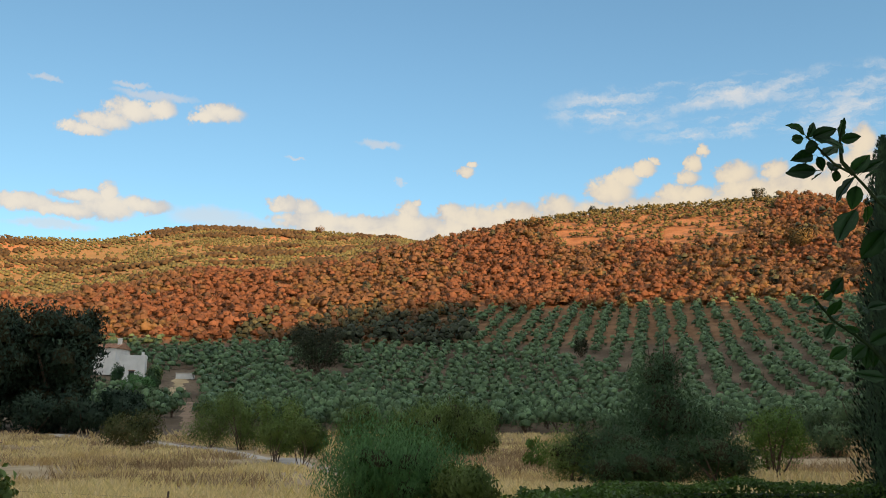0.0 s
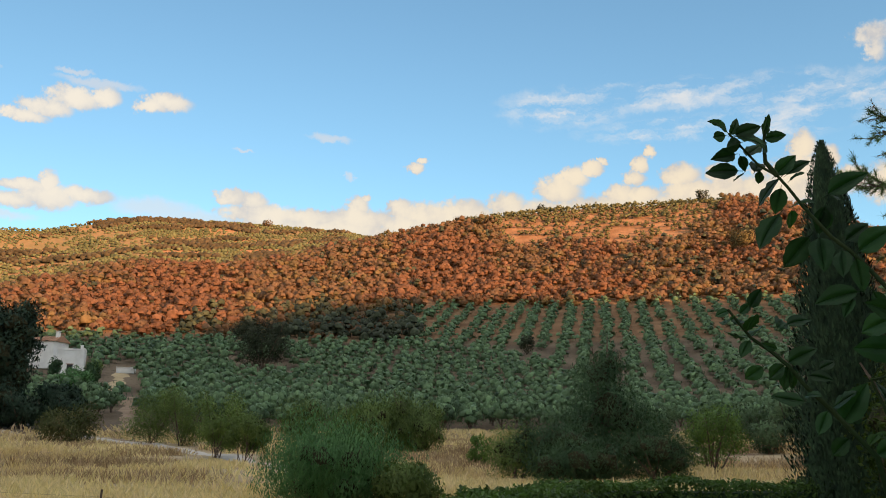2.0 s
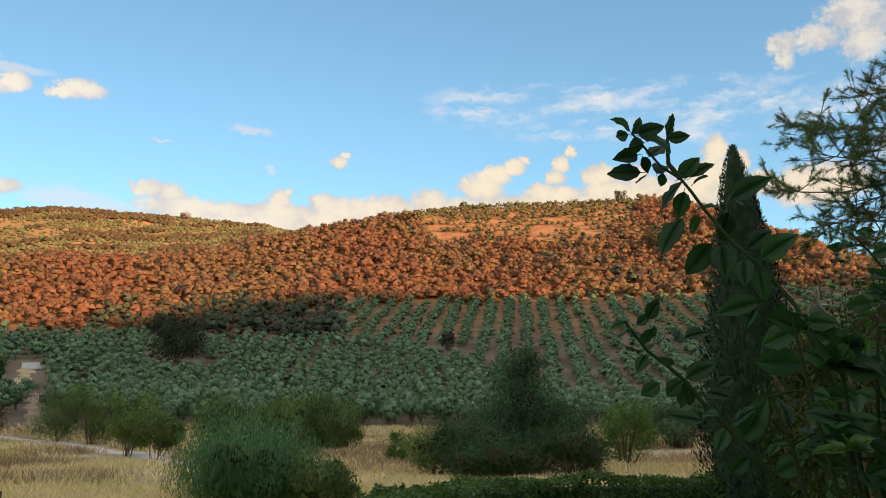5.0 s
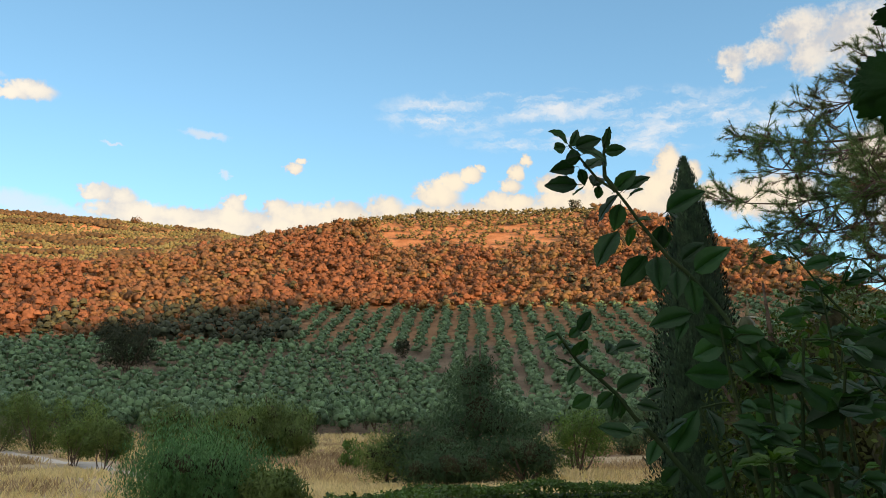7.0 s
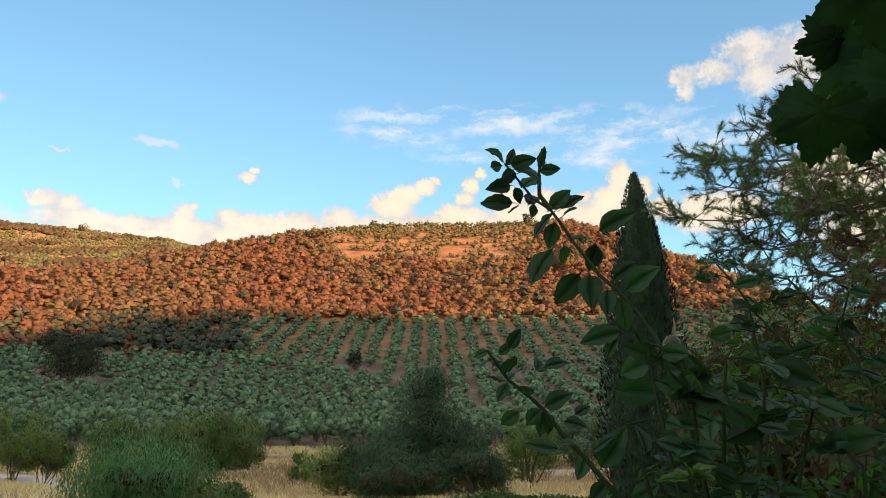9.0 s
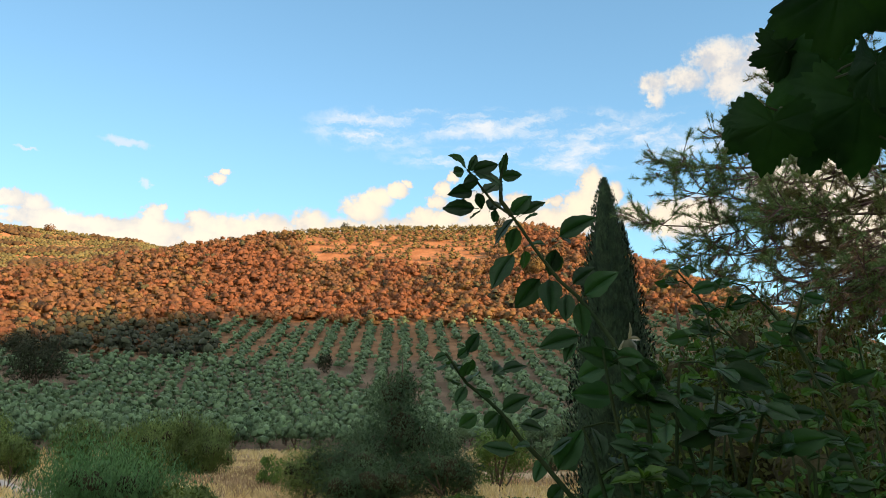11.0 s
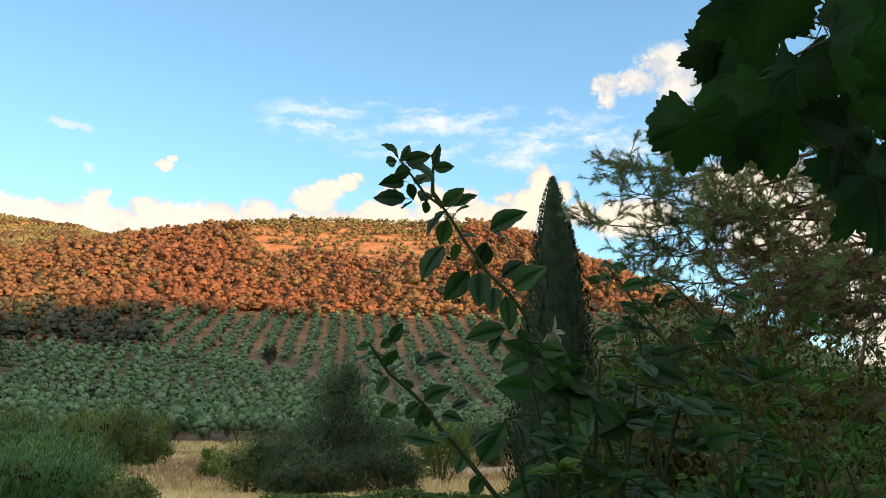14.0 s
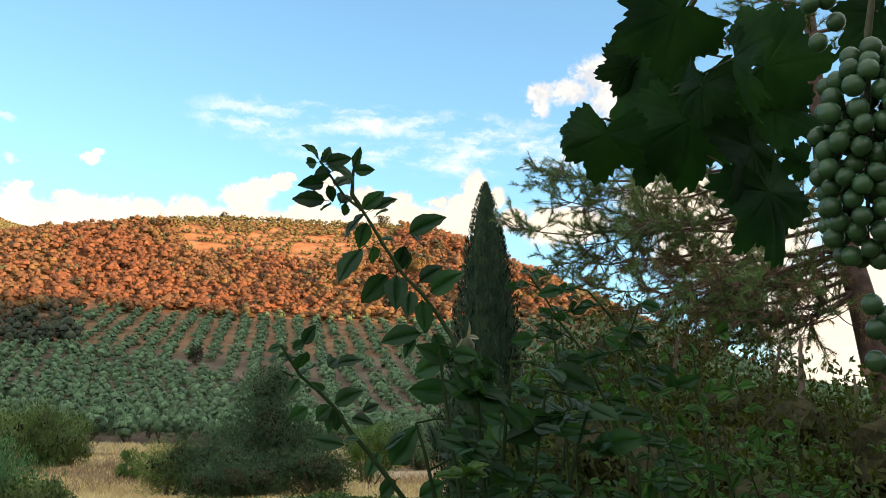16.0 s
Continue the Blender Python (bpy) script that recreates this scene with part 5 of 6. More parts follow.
# ---- thicket below the pine ----
M_THICKET = material("thicket_leaf", (0.026, 0.050, 0.011), (0.062, 0.088, 0.022), (0.056, 0.047, 0.016), scale=1.6, island=0.4, rough=0.7, coarse=0.9, patch=0.0, spec=0.15, translucent=0.35)


def thicket():
    k = 0
    for az, r, w, h in ((34.6, 9.4, 2.0, 2.75), (36.4, 8.6, 2.4, 2.95), (40, 7.8, 2.6, 2.95), (44.5, 7.6, 2.6, 2.6), (49, 7.4, 2.4, 2.15), (53.5, 7.0, 2.6, 2.0), (59, 6.6, 2.6, 2.0),
                        (35.0, 6.8, 1.6, 2.35), (38.5, 6.2, 2.0, 2.3), (46.5, 5.4, 2.0, 1.85), (42.0, 5.8, 2.0, 2.1), (53.5, 5.2, 2.0, 1.7), (46.8, 7.2, 2.0, 2.5), (51.2, 7.0, 2.2, 2.25), (42.3, 7.4, 2.2, 2.75), (38.2, 8.0, 2.2, 2.95), (47.6, 6.5, 2.6, 2.3), (50.6, 6.3, 2.6, 2.2), (53.6, 6.1, 2.6, 2.15)):
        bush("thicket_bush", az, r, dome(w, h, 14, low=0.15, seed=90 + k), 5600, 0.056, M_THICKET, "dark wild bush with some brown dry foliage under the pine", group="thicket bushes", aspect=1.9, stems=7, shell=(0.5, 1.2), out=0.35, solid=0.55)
        k += 1


thicket()

# ---- rose bush at arm's length ----
R3 = np.random.default_rng(31)


def leaf_material(name, dark, light, gloss=0.55, trans=0.35, spec=0.25):
    m = material(name, dark, light, scale=14, island=0.0, random_ob=0.35, rough=gloss, bump=0.35, bump_scale=90, translucent=trans, spec=spec)
    return m


M_ROSE_LEAF = leaf_material("rose_leaf", (0.010, 0.038, 0.014), (0.026, 0.072, 0.026))
M_ROSE_CANE = material("rose_cane", (0.012, 0.03, 0.010), (0.035, 0.05, 0.02), scale=12, rough=0.9, bump=0.2, bump_scale=60, spec=0.1)
M_YOUNG = material("young_rose_leaf", (0.035, 0.09, 0.013), (0.065, 0.13, 0.022), scale=20, rough=0.5, translucent=0.35)
M_SEPAL = material("dry_sepal", (0.26, 0.25, 0.20), (0.40, 0.38, 0.31), scale=30, rough=0.7, translucent=0.2)
M_BUD = material("rose_hip", (0.035, 0.05, 0.02), (0.07, 0.08, 0.035), scale=30, rough=0.5)
M_VINE_LEAF = leaf_material("vine_leaf", (0.0055, 0.021, 0.0085), (0.017, 0.050, 0.014), gloss=0.7, trans=0.4, spec=0.1)
M_GRAPE = material("green_grape", (0.026, 0.072, 0.026), (0.046, 0.108, 0.042), scale=25, random_ob=0.2, rough=0.35, bump=0.06, bump_scale=140, translucent=0.15, spec=0.5)
M_VINE_CANE = material("vine_cane", (0.025, 0.035, 0.014), (0.06, 0.065, 0.028), scale=10, rough=0.7, bump=0.3, bump_scale=50)


def leaflet_mesh(rng, teeth=9, wide=0.30, fold=0.16, curl=0.18, stalk=True):
    """A toothed oval leaflet one unit long, from its stalk at the origin along x, folded along its rib and curled."""
    t = np.linspace(0, 1, teeth + 1)
    half = wide * np.sin(np.pi * t**0.82) ** 0.85
    zig = 1 + 0.07 * (np.arange(len(t)) % 2)
    lift = -curl * t**2
    rib = np.stack([t, 0 * t, lift], -1)
    skew = rng.uniform(-0.05, 0.05)
    sides = []
    for s in (-1, 1):
        inner = np.stack([t, s * half * 0.5 + skew * t, lift + fold * half * 0.8], -1)
        outer = np.stack([t + 0.02, s * half * zig + skew * t, lift + fold * half * 1.2 + 0.03 * rng.normal(size=len(t))], -1)
        sides += [inner, outer]
    v = np.concatenate([rib, *sides])
    n = len(t)
    i = np.arange(n - 1)
    q = []
    for a, b in ((0, 1), (1, 2), (0, 3), (3, 4)):
        f = np.stack([a * n + i, a * n + i + 1, b * n + i + 1, b * n + i], -1)
        q.append(f if a != 0 or b != 1 else f)
    if not stalk:
        return v, np.concatenate(q)
    stalk_v, stalk_q = tube([(-0.12, 0, 0.0), (0, 0, 0), (0.3, 0, -0.02)], [0.012, 0.012, 0.008], 4)
    return join([(v, np.concatenate(q)), (stalk_v, stalk_q)])


LEAFLETS = [mesh_of("rose_leaflet", *leaflet_mesh(R3, wide=w, fold=f, curl=c), M_ROSE_LEAF, smooth=True)
            for w, f, c in ((0.29, 0.10, 0.1), (0.30, 0.2, 0.2), (0.27, 0.35, 0.25), (0.31, 0.06, 0.22), (0.29, 0.16, -0.1))]


def aim(base, tip, face):
    """A pose at base whose x runs to the tip and whose z is nearest to the way given; scaled by the length."""
    b, t = Vector(base), Vector(tip)
    x = t - b
    ln = x.length
    x.normalize()
    z = Vector(face)
    z = (z - x * z.dot(x)).normalized()
    y = z.cross(x)
    m = Matrix((x, y, z)).transposed().to_4x4()
    return Matrix.Translation(b) @ m @ Matrix.Scale(ln, 4)


VIEW_SPOT = Vector((0.15, 0.1, 1.64))  # near the camera: leaves are turned to face its view


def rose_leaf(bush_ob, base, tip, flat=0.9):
    to_eye = VIEW_SPOT - Vector(base)
    face = to_eye.normalized() * flat + Vector(R3.normal(0, 0.4, 3)) + Vector((0, 0, 0.35))
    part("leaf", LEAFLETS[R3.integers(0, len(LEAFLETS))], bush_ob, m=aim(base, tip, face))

# leaflets: stalk end and tip, metres
TOP_SPRAY = [
    (0.499, 1.105, 2.016, 0.489, 1.123, 2.042), (0.497, 1.105, 2.012, 0.485, 1.125, 2.015), (0.501, 1.104, 2.012, 0.515, 1.101, 2.034), (0.507, 1.102, 2.011, 0.531, 1.083, 2.018),
    (0.510, 1.101, 2.009, 0.532, 1.071, 1.994), (0.539, 1.092, 2.006, 0.543, 1.084, 2.033), (0.540, 1.092, 2.004, 0.562, 1.079, 2.004), (0.514, 1.100, 2.001, 0.490, 1.084, 1.988),
    (0.506, 1.102, 1.986, 0.475, 1.088, 1.977), (0.518, 1.099, 1.983, 0.545, 1.116, 2.001), (0.511, 1.101, 1.984, 0.521, 1.106, 1.965), (0.540, 1.092, 1.998, 0.534, 1.079, 1.981),
    (0.509, 1.102, 1.964, 0.470, 1.109, 1.966), (0.514, 1.100, 1.961, 0.513, 1.125, 1.956), (0.526, 1.096, 1.961, 0.542, 1.112, 1.984), (0.533, 1.094, 1.962, 0.537, 1.111, 1.952),
]
MID_SPRAY = [
    (0.561, 1.116, 1.963, 0.584, 1.102, 1.988), (0.574, 1.111, 1.963, 0.600, 1.101, 1.984), (0.568, 1.113, 1.961, 0.537, 1.133, 1.932), (0.576, 1.110, 1.954, 0.580, 1.086, 1.962),
    (0.567, 1.114, 1.947, 0.560, 1.119, 1.915), (0.563, 1.115, 1.913, 0.529, 1.115, 1.874), (0.576, 1.111, 1.917, 0.585, 1.127, 1.896), (0.576, 1.111, 1.921, 0.590, 1.082, 1.925),
    (0.612, 1.096, 1.918, 0.606, 1.108, 1.886), (0.610, 1.097, 1.914, 0.623, 1.112, 1.890), (0.616, 1.095, 1.933, 0.649, 1.065, 1.957), (0.618, 1.094, 1.933, 0.641, 1.105, 1.935),
    (0.593, 1.104, 1.881, 0.571, 1.132, 1.849), (0.603, 1.100, 1.880, 0.594, 1.077, 1.839), (0.629, 1.089, 1.872, 0.661, 1.086, 1.896), (0.641, 1.083, 1.858, 0.663, 1.046, 1.882),
]
CORE_SPRAY = [
    (0.608, 1.033, 1.839, 0.613, 1.031, 1.800), (0.608, 1.033, 1.800, 0.564, 1.048, 1.793), (0.596, 1.038, 1.849, 0.587, 1.025, 1.820), (0.641, 1.017, 1.733, 0.592, 1.030, 1.735),
    (0.624, 1.025, 1.667, 0.628, 1.041, 1.702), (0.579, 1.045, 1.652, 0.600, 1.026, 1.696), (0.572, 1.048, 1.670, 0.586, 1.023, 1.688), (0.587, 1.042, 1.655, 0.605, 1.045, 1.661),
    (0.567, 1.050, 1.667, 0.555, 1.052, 1.640), (0.585, 1.043, 1.637, 0.572, 1.064, 1.617), (0.608, 1.033, 1.619, 0.630, 1.008, 1.635), (0.602, 1.035, 1.793, 0.586, 1.032, 1.773),
    (0.620, 1.027, 1.800, 0.639, 1.035, 1.769),
]
LOW_SPRAY = [
    (0.433, 0.978, 1.768, 0.418, 0.982, 1.764), (0.442, 0.975, 1.764, 0.455, 0.972, 1.776), (0.452, 0.972, 1.770, 0.459, 0.957, 1.787), (0.434, 0.977, 1.758, 0.415, 0.957, 1.755),
    (0.437, 0.977, 1.753, 0.456, 0.994, 1.764), (0.448, 0.974, 1.745, 0.449, 0.952, 1.762), (0.445, 0.974, 1.739, 0.431, 0.996, 1.746), (0.450, 0.973, 1.736, 0.437, 0.970, 1.719),
    (0.451, 0.973, 1.739, 0.468, 0.991, 1.756), (0.475, 0.965, 1.726, 0.460, 0.965, 1.731), (0.477, 0.965, 1.748, 0.494, 0.982, 1.763), (0.485, 0.962, 1.751, 0.510, 0.957, 1.760),
    (0.484, 0.963, 1.712, 0.503, 0.943, 1.726), (0.481, 0.964, 1.710, 0.468, 0.980, 1.696), (0.484, 0.963, 1.709, 0.480, 0.973, 1.685), (0.485, 0.962, 1.707, 0.493, 0.969, 1.685),
]
LOWER_SPRAY = [
    (0.492, 0.949, 1.672, 0.461, 0.958, 1.676), (0.497, 0.948, 1.698, 0.510, 0.928, 1.695), (0.507, 0.944, 1.704, 0.525, 0.945, 1.713), (0.492, 0.949, 1.677, 0.495, 0.928, 1.681),
    (0.457, 0.961, 1.708, 0.442, 0.975, 1.695),
]
# canes from the tip downwards
MAIN_CANES = {
    "main": [(0.500, 1.104, 2.014), (0.517, 1.099, 1.990), (0.531, 1.094, 1.969), (0.551, 1.088, 1.954), (0.561, 1.084, 1.938), (0.575, 1.079, 1.913), (0.588, 1.074, 1.893), (0.601, 1.068, 1.872), (0.620, 1.060, 1.852), (0.639, 1.052, 1.825), (0.645, 1.026, 1.795), (0.652, 1.012, 1.755), (0.667, 1.004, 1.705), (0.694, 1.023, 1.617)],
    "twig": [(0.544, 1.090, 2.032), (0.539, 1.092, 1.998), (0.539, 1.092, 1.973), (0.551, 1.088, 1.954)],
    "side": [(0.431, 0.978, 1.769), (0.451, 0.973, 1.739), (0.470, 0.967, 1.723), (0.484, 0.963, 1.709), (0.500, 0.957, 1.685), (0.517, 0.951, 1.666), (0.533, 0.945, 1.645), (0.553, 0.936, 1.618)],
}
SHOOTS = {
    "shoot_a": [(0.911, 1.303, 1.956), (0.934, 1.289, 1.918), (0.956, 1.275, 1.872), (0.984, 1.256, 1.827), (1.004, 1.242, 1.766), (1.029, 1.223, 1.697), (1.047, 1.209, 1.648)],
    "shoot_b": [(0.963, 1.085, 1.871), (0.950, 1.095, 1.823), (0.962, 1.085, 1.776), (0.978, 1.073, 1.723), (0.990, 1.063, 1.671), (1.001, 1.053, 1.614)],
    "shoot_c": [(0.936, 1.167, 1.902), (0.961, 1.149, 1.864), (0.979, 1.135, 1.830), (0.996, 1.122, 1.781)],
    "shoot_d": [(0.851, 1.104, 1.773), (0.874, 1.088, 1.728), (0.902, 1.068, 1.685), (0.924, 1.052, 1.650)],
    "shoot_e": [(0.743, 1.111, 1.782), (0.761, 1.101, 1.704), (0.782, 1.089, 1.622)],
    "shoot_f": [(0.891, 1.198, 1.865), (0.896, 1.194, 1.799), (0.904, 1.189, 1.702), (0.909, 1.186, 1.617)],
}
NEAR_SHOOTS = {
    "near_a": [(0.590, 0.947, 1.776), (0.596, 0.944, 1.723), (0.604, 0.940, 1.667), (0.612, 0.936, 1.618)],
    "near_b": [(0.621, 0.936, 1.765), (0.629, 0.932, 1.713), (0.631, 0.931, 1.662), (0.636, 0.928, 1.618)],
    "near_c": [(0.662, 0.919, 1.759), (0.656, 0.922, 1.701), (0.653, 0.924, 1.656), (0.651, 0.925, 1.618)],
    "near_d": [(0.694, 0.905, 1.731), (0.688, 0.908, 1.690), (0.683, 0.912, 1.651), (0.677, 0.915, 1.618)],
    "near_e": [(0.732, 0.884, 1.714), (0.724, 0.890, 1.679), (0.716, 0.895, 1.646), (0.711, 0.899, 1.618)],
    "near_f": [(0.578, 0.976, 1.696), (0.587, 0.972, 1.667), (0.593, 0.969, 1.639), (0.598, 0.967, 1.616)],
    "near_g": [(0.652, 0.944, 1.732), (0.670, 0.934, 1.691), (0.679, 0.929, 1.651), (0.686, 0.924, 1.617)],
}


def compound_leaf(bush_ob, at, way, rng, stalks, grown=1.0):
    """A rose leaf of five or three leaflets on one stalk."""
    way = unit(way[None])[0]
    ln = rng.uniform(0.025, 0.05)
    end = at + way * ln + np.array([0, 0, -0.15 * ln])
    stalks.append(tube([at, (at + end) / 2 + np.array([0, 0, 0.004]), end], [0.0013, 0.0011, 0.0009], 4))
    size = rng.uniform(0.024, 0.038) * grown
    rose_leaf(bush_ob, end, end + way * size + np.array([0, 0, -0.3 * size]), 0.5)
    side = unit(np.cross(way, np.array([0.2, -0.3, 1.0]))[None])[0]
    for f in ((0.55, 0.92) if rng.random() < 0.6 else (0.85,)):
        p = at + (end - at) * f
        for s in (-1, 1):
            d = unit((way * 0.55 + side * s + rng.normal(0, 0.15, 3))[None])[0]
            rose_leaf(bush_ob, p, p + d * size * rng.uniform(0.75, 1.0), 0.5)


def rose_bush():
    ob = new("rose_bush")
    foot = np.array([0.90, 1.22, 0.0])
    canes, stalks = [], []
    made = {}
    for name, pts in {**MAIN_CANES, **SHOOTS, **NEAR_SHOOTS}.items():
        p = np.array(pts)
        if name not in ("twig", "shoot_c"):
            low = p[-1]
            p = np.concatenate([p, [low * 0.6 + foot * 0.4 + np.array([0.02, -0.03, 0.05]), low * 0.25 + foot * 0.75, foot + R3.normal(0, 0.03, 3) * np.array([1, 1, 0]) - np.array([0, 0, 0.05])]])
        w = np.linspace(0.0014, 0.0035 if name in ("twig", "shoot_c") else 0.0034, len(p))
        made[name] = p
        part("cane", mesh_of("rose_cane", *tube(p, w, 7), M_ROSE_CANE, smooth=True), ob)
    for spray in (TOP_SPRAY, MID_SPRAY, CORE_SPRAY, LOW_SPRAY, LOWER_SPRAY):
        for x0, y0, z0, x1, y1, z1 in spray:
            rose_leaf(ob, (x0, y0, z0), (x1, y1, z1))
    for name in [k for k in made if k.startswith(("shoot", "near"))]:
        p = made[name]
        seg = np.concatenate([[0], np.cumsum(np.linalg.norm(np.diff(p, axis=0), axis=1))])
        for s in np.arange(0.0, min(seg[-1], 0.5), 0.034 if name.startswith("shoot") else 0.05):
            at = np.array([np.interp(s, seg, p[:, i]) for i in range(3)])
            a = R3.uniform(0, 6.28)
            way = np.array([math.cos(a), math.sin(a) * 0.8, R3.uniform(-0.2, 0.5)])
            compound_leaf(ob, at, way, R3, stalks, 1.2 if name.startswith("near") else 1.0)
    # bud with dry sepals
    part("hip", mesh_of("rose_hip", *tube([(0.645, 0.99, 1.770), (0.644, 0.989, 1.776), (0.643, 0.988, 1.784), (0.642, 0.987, 1.791)], [0.003, 0.009, 0.010, 0.005], 9), M_BUD, smooth=True), ob)
    sepal = mesh_of("sepal", *leaflet_mesh(R3, wide=0.17, fold=0.3, curl=0.5), M_SEPAL, smooth=True)
    for tip in ((0.630, 0.980, 1.778), (0.660, 0.985, 1.796), (0.645, 0.975, 1.803)):
        part("sepal", sepal, ob, "pale dry sepal", m=aim((0.642, 0.987, 1.791), tip, (0.3, -1, 0.6)))
    # a fresh yellow-green shoot tip
    young = mesh_of("young_leaf", *leaflet_mesh(R3, wide=0.26, fold=0.4, curl=0.2), M_YOUNG, smooth=True)
    tip = Vector(polar(30.5, 0.93) + (1.645,)) + Vector((0.1, 0.05, 0.0))
    for k in range(12):
        a = k * 2.4
        d = Vector((math.cos(a), math.sin(a) * 0.7, R3.uniform(-0.1, 0.8))).normalized() * R3.uniform(0.016, 0.03)
        part("young_leaf", young, ob, "fresh yellow-green young leaf", m=aim(tip + d * 0.15, tip + d, (0.1, -0.6, 0.8)))
    part("cane", mesh_of("rose_cane", *tube([tuple(tip), tuple(tip + Vector((0.01, 0.02, -0.08))), (0.75, 1.05, 1.3), (0.88, 1.2, 0.3), (0.90, 1.22, -0.05)], [0.0015, 0.002, 0.003, 0.0035, 0.004], 6), M_ROSE_CANE, smooth=True), ob)
    for v, q in stalks:
        part("stalk", mesh_of("leaf_stalk", v, q, M_ROSE_CANE), ob)
    tagged(ob, "tall rose bush with dark green leaves and a faded bud", "rose bush")


rose_bush()


def rose_mass(name, label, az_lo, az_hi, r_lo, r_hi, top, canes_n, seed):
    """More rose canes with leaves, filling the bushes behind."""
    rng = np.random.default_rng(seed)
    ob = new(name)
    foot = np.array([*polar((az_lo + az_hi) / 2, (r_lo + r_hi) / 2), 0.0])
    at, way = [], []
    for _ in range(canes_n):
        a, r = rng.uniform(az_lo, az_hi), rng.uniform(r_lo, r_hi)
        x, y = polar(a, r)
        tip = np.array([x, y, 1.62 + r * math.tan(radians(top(a) - abs(rng.normal(0, 3.0)))) ])
        base = foot + np.array([*rng.normal(0, 0.12, 2), -0.05])
        mid = base * 0.4 + tip * 0.6 + np.array([*rng.normal(0, 0.14, 2), 0.12])
        t = np.linspace(0, 1, 8)[:, None]
        c = (1 - t) ** 2 * base + 2 * t * (1 - t) * mid + t**2 * tip
        part("cane", mesh_of("cane", *tube(c, np.linspace(0.005, 0.0014, 8), 5), M_ROSE_CANE, smooth=True), ob)
        for _ in range(32):
            u = rng.uniform(0.35, 1.0)
            p = np.array([np.interp(u, t[:, 0], c[:, i]) for i in range(3)])
            d = unit(np.array([*rng.normal(0, 1, 2), rng.uniform(-0.3, 0.6)])[None])[0]
            for k in range(4):
                e = unit((d + rng.normal(0, 0.5, 3))[None])[0]
                at.append(p + d * rng.uniform(0.02, 0.09))
                way.append(e)
    at, way = np.array(at), np.array(way)
    lv, lq = leaflet_mesh(rng, teeth=4, wide=0.34, fold=0.3, curl=0.2, stalk=False)
    n = len(at)
    size = rng.uniform(0.017, 0.031, n)
    z = unit(ball(rng, n) * 0.6 + np.array([-0.4, -0.6, 0.7]))
    z = unit(z - way * (z * way).sum(1, keepdims=True))
    y = np.cross(z, way)
    M = np.stack([way, y, z], -1)
    v = np.einsum("nij,kj->nki", M, lv) * size[:, None, None] + at[:, None]
    q = (lq[None] + (np.arange(n) * len(lv))[:, None, None]).reshape(-1, 4)
    foliage = part("foliage", mesh_of("rose_foliage", v.reshape(-1, 3), q, M_ROSE_MASS, smooth=True), ob)
    tagged(foliage, kind="stuff")
    tagged(ob, label, "rose bush")


M_ROSE_MASS = material("rose_mass_leaf", (0.021, 0.066, 0.014), (0.052, 0.112, 0.030), scale=9, island=0.35, rough=0.65, spec=0.15, translucent=0.4)
rose_mass("rose_bush", "leafy rose bush with arching dark green shoots", 33, 44, 1.45, 1.95, lambda a: np.interp(a, [31, 33, 36, 40, 46], [-2, 4, 9.5, 8.5, 7]), 10, 41)
rose_mass("rose_bush", "leafy rose bush with arching dark green shoots", 43, 60, 1.7, 2.5, lambda a: np.interp(a, [42, 46, 60], [6, 3, 1]), 7, 42)
rose_mass("rose_bush", "leafy rose bush with arching dark green shoots", 36, 54, 2.4, 3.6, lambda a: np.interp(a, [34, 40, 54], [3, 6.5, 1.5]), 9, 43)


# ---- grape vine overhead ----
R4 = np.random.default_rng(51)


def vine_leaf_mesh(rng, droop=0.25):
    """A five-lobed toothed vine leaf of radius one, its stalk at the origin, spread in x and y, cupped."""
    n = 132
    a = np.linspace(-np.pi, np.pi, n, endpoint=False)
    r = np.full(n, 0.0)
    for c, w, h in ((0.0, 0.50, 1.0), (0.95, 0.48, 0.93), (-0.95, 0.48, 0.93), (1.95, 0.55, 0.80), (-1.95, 0.55, 0.80)):
        c += rng.normal(0, 0.05)
        r = np.maximum(r, h * np.exp(-(((a - c) / w) ** 2) * 0.55))
    r = np.maximum(r, 0.70 * (np.abs(a) < 2.5))
    r = np.where(np.abs(a) > 2.6, 0.34 - 0.22 * (np.abs(a) - 2.6) / 0.54, r)
    r = r * (1 + 0.055 * (np.arange(n) % 4 < 2) - 0.035 * (np.arange(n) % 4 == 3) + 0.02 * rng.normal(size=n))
    rings = [np.zeros((1, 3))]
    for f in (0.22, 0.45, 0.68, 0.86, 1.0):
        x, y = np.cos(a) * r * f, np.sin(a) * r * f
        rr = np.hypot(x, y)
        z = -droop * rr**2 + 0.07 * np.cos(a * 5) * f * f - 0.05 * f * np.sin(a * 3 + 1.1) + 0.02 * rng.normal(size=n) * (f > 0.9)
        for c in (0.0, 0.95, -0.95, 1.95, -1.95):
            z -= 0.035 * (1 - 0.7 * f) * np.exp(-(((a - c) / 0.08) ** 2))
        rings.append(np.stack([x, y, z], -1))
    v = np.concatenate(rings)
    q = []
    i = np.arange(n)
    j = (i + 1) % n
    for k in range(4):
        o = 1 + k * n
        q.append(np.stack([o + i, o + j, o + n + j, o + n + i], -1))
    tri = np.stack([np.zeros(n, int), 1 + i, 1 + j], -1)
    return v, [np.concatenate(q)[:, ::-1], tri]


VINE_LEAVES = [mesh_of("vine_leaf", *vine_leaf_mesh(R4, d), M_VINE_LEAF, smooth=True) for d in (0.15, 0.3, 0.45, 0.6)]
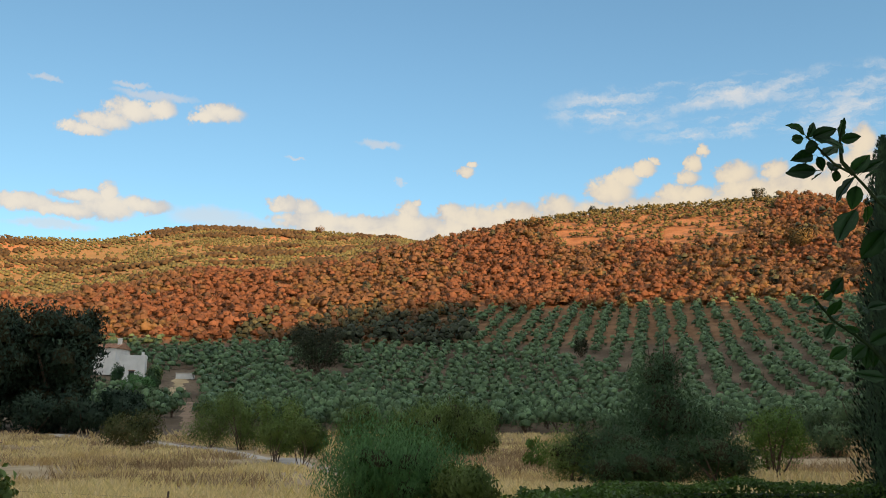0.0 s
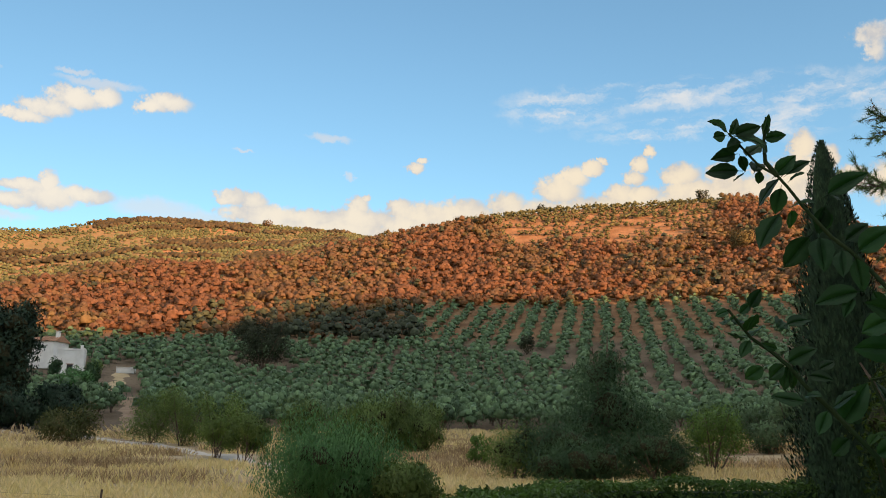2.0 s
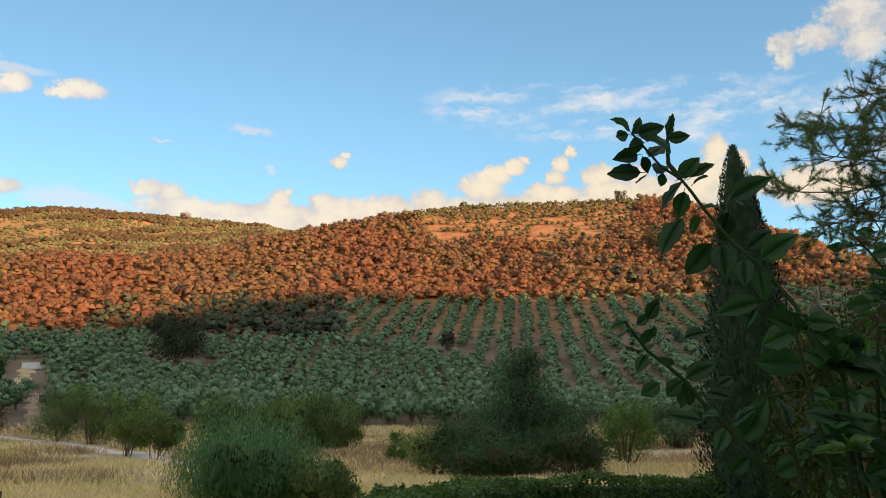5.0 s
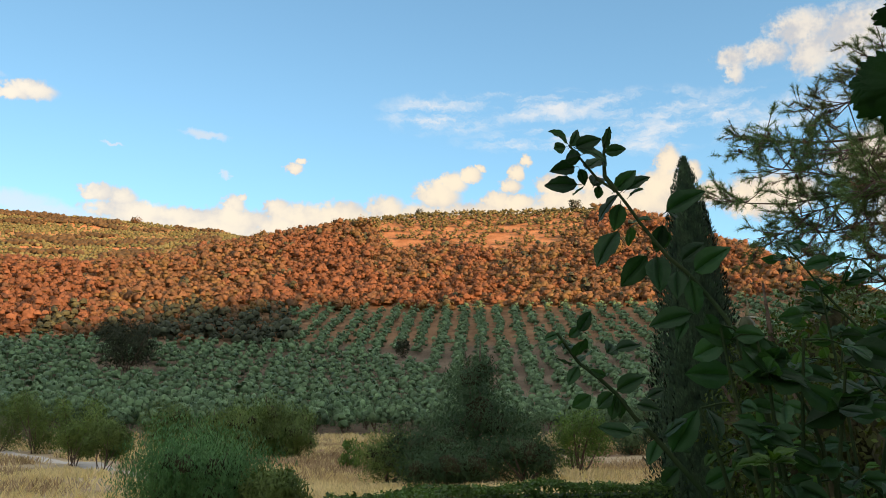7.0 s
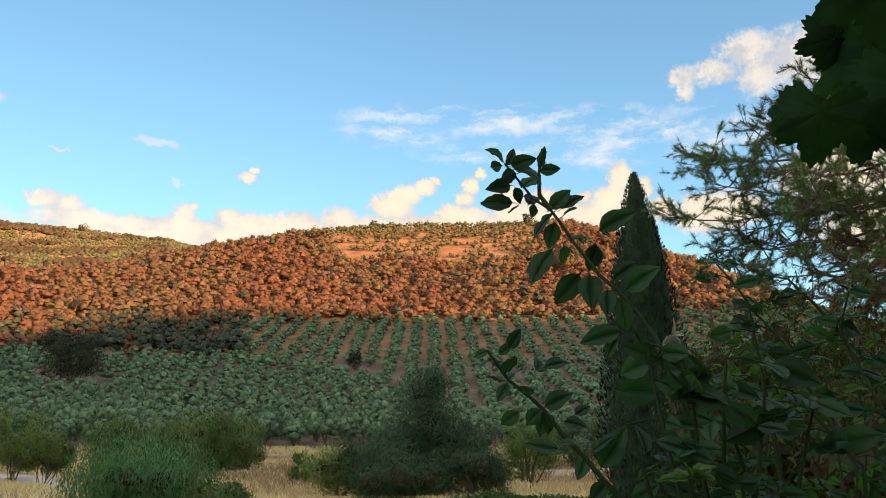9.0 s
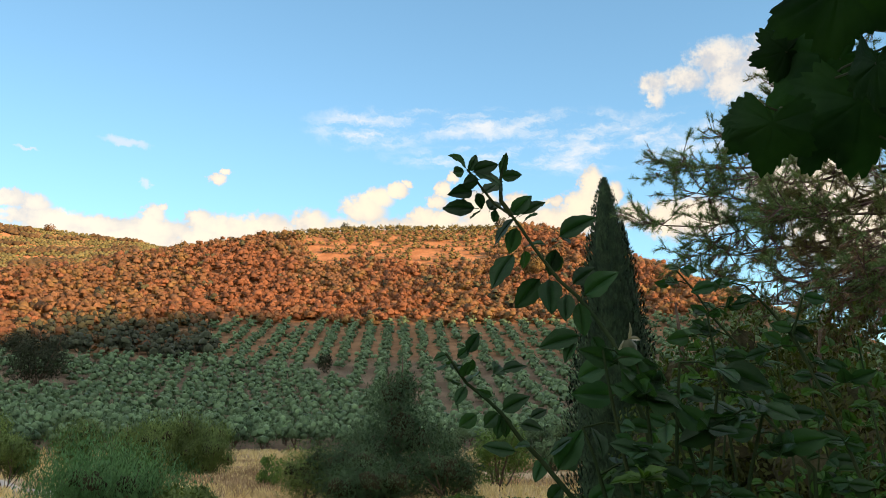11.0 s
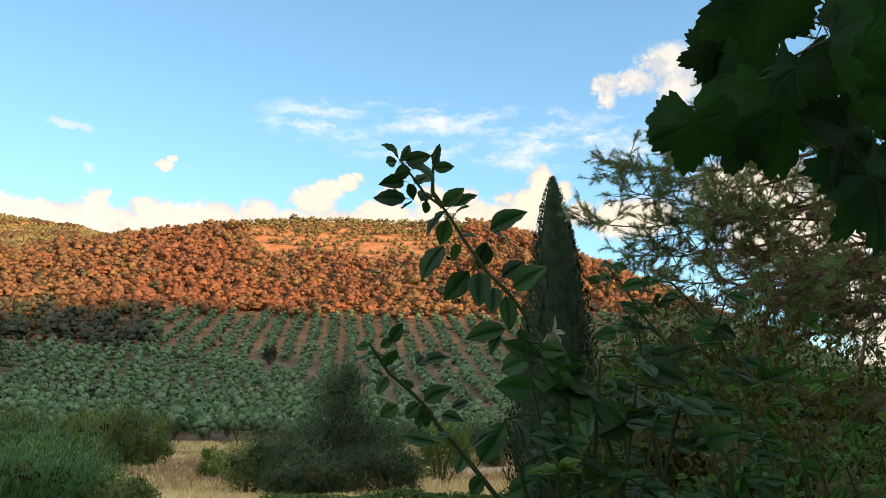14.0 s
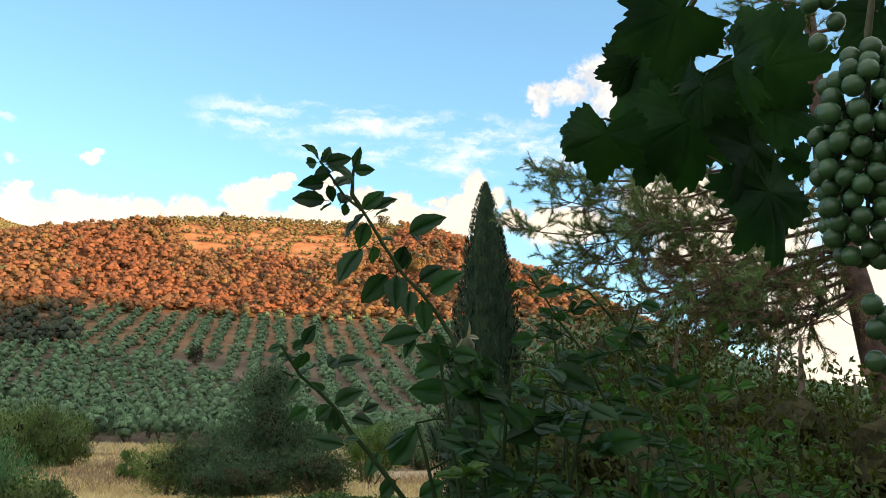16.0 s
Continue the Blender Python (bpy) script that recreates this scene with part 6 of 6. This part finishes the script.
# leaves: stalk joint (metres), radius, the way the tip points in the view (degrees, 0 up, clockwise), how far it faces the eye
LEAVES = [
    (0.747, 0.734, 2.093, 0.072, 250, 0.85), (0.793, 0.791, 2.054, 0.091, 240, 0.9), (0.778, 0.758, 1.993, 0.075, 186, 0.88),
    (0.668, 0.751, 1.955, 0.049, 192, 0.85), (0.653, 0.778, 1.966, 0.022, 235, 0.5), (0.77, 0.81, 1.983, 0.046, 205, 0.75),
    (0.731, 0.689, 1.992, 0.047, 190, 0.55), (0.81, 0.688, 2.027, 0.063, 92, 0.9), (0.844, 0.714, 1.999, 0.051, 120, 0.85),
    (0.8, 0.703, 1.948, 0.075, 174, 0.4), (0.812, 0.698, 1.904, 0.069, 168, 0.42), (0.719, 0.637, 1.992, 0.053, 188, 0.12),
    (0.861, 0.699, 1.941, 0.023, 255, 0.7), (0.869, 0.607, 2.058, 0.046, 230, 0.8), (0.847, 0.734, 2.09, 0.039, 40, 0.8),
    (0.763, 0.832, 2.078, 0.038, 262, 0.8),
]


def vine():
    ob = new("grape_vine")
    cane = np.array([(1.75, 0.25, -0.1), (1.72, 0.27, 0.9), (1.66, 0.30, 1.7), (1.50, 0.40, 2.2), (1.25, 0.52, 2.36), (1.02, 0.62, 2.36), (0.92, 0.74, 2.28), (0.86, 0.82, 2.19), (0.83, 0.86, 2.11), (0.80, 0.88, 2.03)])
    part("cane", mesh_of("vine_cane", *tube(cane, np.array([0.030, 0.027, 0.022, 0.013, 0.009, 0.007, 0.005, 0.004, 0.003, 0.002]), 8), M_VINE_CANE, smooth=True), ob)
    stalks = []
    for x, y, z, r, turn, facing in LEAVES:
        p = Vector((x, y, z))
        back = (VIEW_SPOT - p).normalized()
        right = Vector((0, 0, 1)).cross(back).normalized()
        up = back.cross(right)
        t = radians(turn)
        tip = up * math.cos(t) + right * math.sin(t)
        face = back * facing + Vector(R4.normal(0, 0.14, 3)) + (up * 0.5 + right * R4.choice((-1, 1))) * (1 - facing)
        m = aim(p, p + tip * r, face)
        part("leaf", VINE_LEAVES[R4.integers(0, 4)], ob, m=m)
        k = np.argmin(np.linalg.norm(cane[4:] - np.array(p), axis=1)) + 4
        a, b = cane[k], np.array(p)
        stalks.append(tube([a, (a + b) / 2 + np.array([0, 0, 0.012]), b], [0.0014, 0.0012, 0.0012], 5))
    for v, q in stalks:
        part("stalk", mesh_of("vine_stalk", v, q, M_VINE_CANE), ob)
    # tendrils curling off the cane
    t = np.linspace(0, 1, 26)
    for x0, y0, z0, s in ((0.80, 0.72, 2.13, 1.0), (0.84, 0.70, 2.10, -1.0)):
        c = np.stack([x0 + 0.05 * t + 0.012 * np.sin(t * 11), y0 - 0.05 * t * s, z0 + 0.05 * np.sin(t * 4.0) + 0.012 * np.cos(t * 11)], -1)
        part("tendril", mesh_of("tendril", *tube(c, np.linspace(0.0016, 0.0007, 26), 5), M_VINE_CANE, smooth=True), ob)
    tagged(ob, "grape vine with large toothed leaves hanging from above", "vine")


vine()


def grapes():
    bunch = new("grape_bunch")
    axis = np.array([(0.736, 0.524, 1.965), (0.74, 0.532, 1.929), (0.744, 0.54, 1.889), (0.749, 0.549, 1.849), (0.754, 0.56, 1.801)])
    stem = np.concatenate([[(0.98, 0.62, 2.35), (0.85, 0.55, 2.24)], axis])
    part("stem", mesh_of("bunch_stem", *tube(stem, np.linspace(0.0035, 0.0012, len(stem)), 6), M_VINE_CANE, smooth=True), bunch)
    bm = bmesh.new()
    bmesh.ops.create_icosphere(bm, subdivisions=2, radius=1.0)
    for v in bm.verts:
        v.co.z *= 1.08
    for f in bm.faces:
        f.smooth = True
    me = bpy.data.meshes.new("grape")
    bm.to_mesh(me)
    bm.free()
    me.materials.append(M_GRAPE)
    placed = []
    for _ in range(14000):
        z = R4.uniform(1.799, 1.951)
        w = np.interp(z, [1.799, 1.809, 1.829, 1.857, 1.897, 1.929, 1.951], [0.008, 0.020, 0.030, 0.036, 0.037, 0.030, 0.010])
        c = np.array([np.interp(z, axis[::-1, 2], axis[::-1, i]) for i in range(3)])
        a = R4.uniform(0, 6.28)
        w *= R4.uniform(0.45, 1.0) ** 0.5
        p = c + np.array([math.cos(a) * w, math.sin(a) * w, 0])
        rad = R4.uniform(0.0068, 0.0084)
        if all(np.linalg.norm(p - q) > (rad + s) * 0.86 for q, s in placed):
            placed.append((p, rad))
            part("grape", me, bunch, m=pose(*p, *R4.uniform(-40, 40, 3)) @ Matrix.Scale(rad, 4))
        if len(placed) > 190:
            break
    for p, rad in [((0.743, 0.551, 1.769), 0.0074), ((0.753, 0.548, 1.761), 0.0074), ((0.747, 0.553, 1.752), 0.0074), ((0.758, 0.55, 1.746), 0.0074), ((0.749, 0.558, 1.73), 0.0074), ((0.759, 0.555, 1.727), 0.0074), ((0.746, 0.557, 1.993), 0.0074), ((0.735, 0.566, 1.977), 0.0074), ((0.726, 0.563, 2.006), 0.0074), ((0.737, 0.556, 2.009), 0.0074), ((0.759, 0.558, 1.967), 0.0074)]:
        part("grape", me, bunch, m=pose(*p) @ Matrix.Scale(rad, 4))
    tagged(bunch, "hanging bunch of unripe green grapes on the vine", "grapes")


grapes()
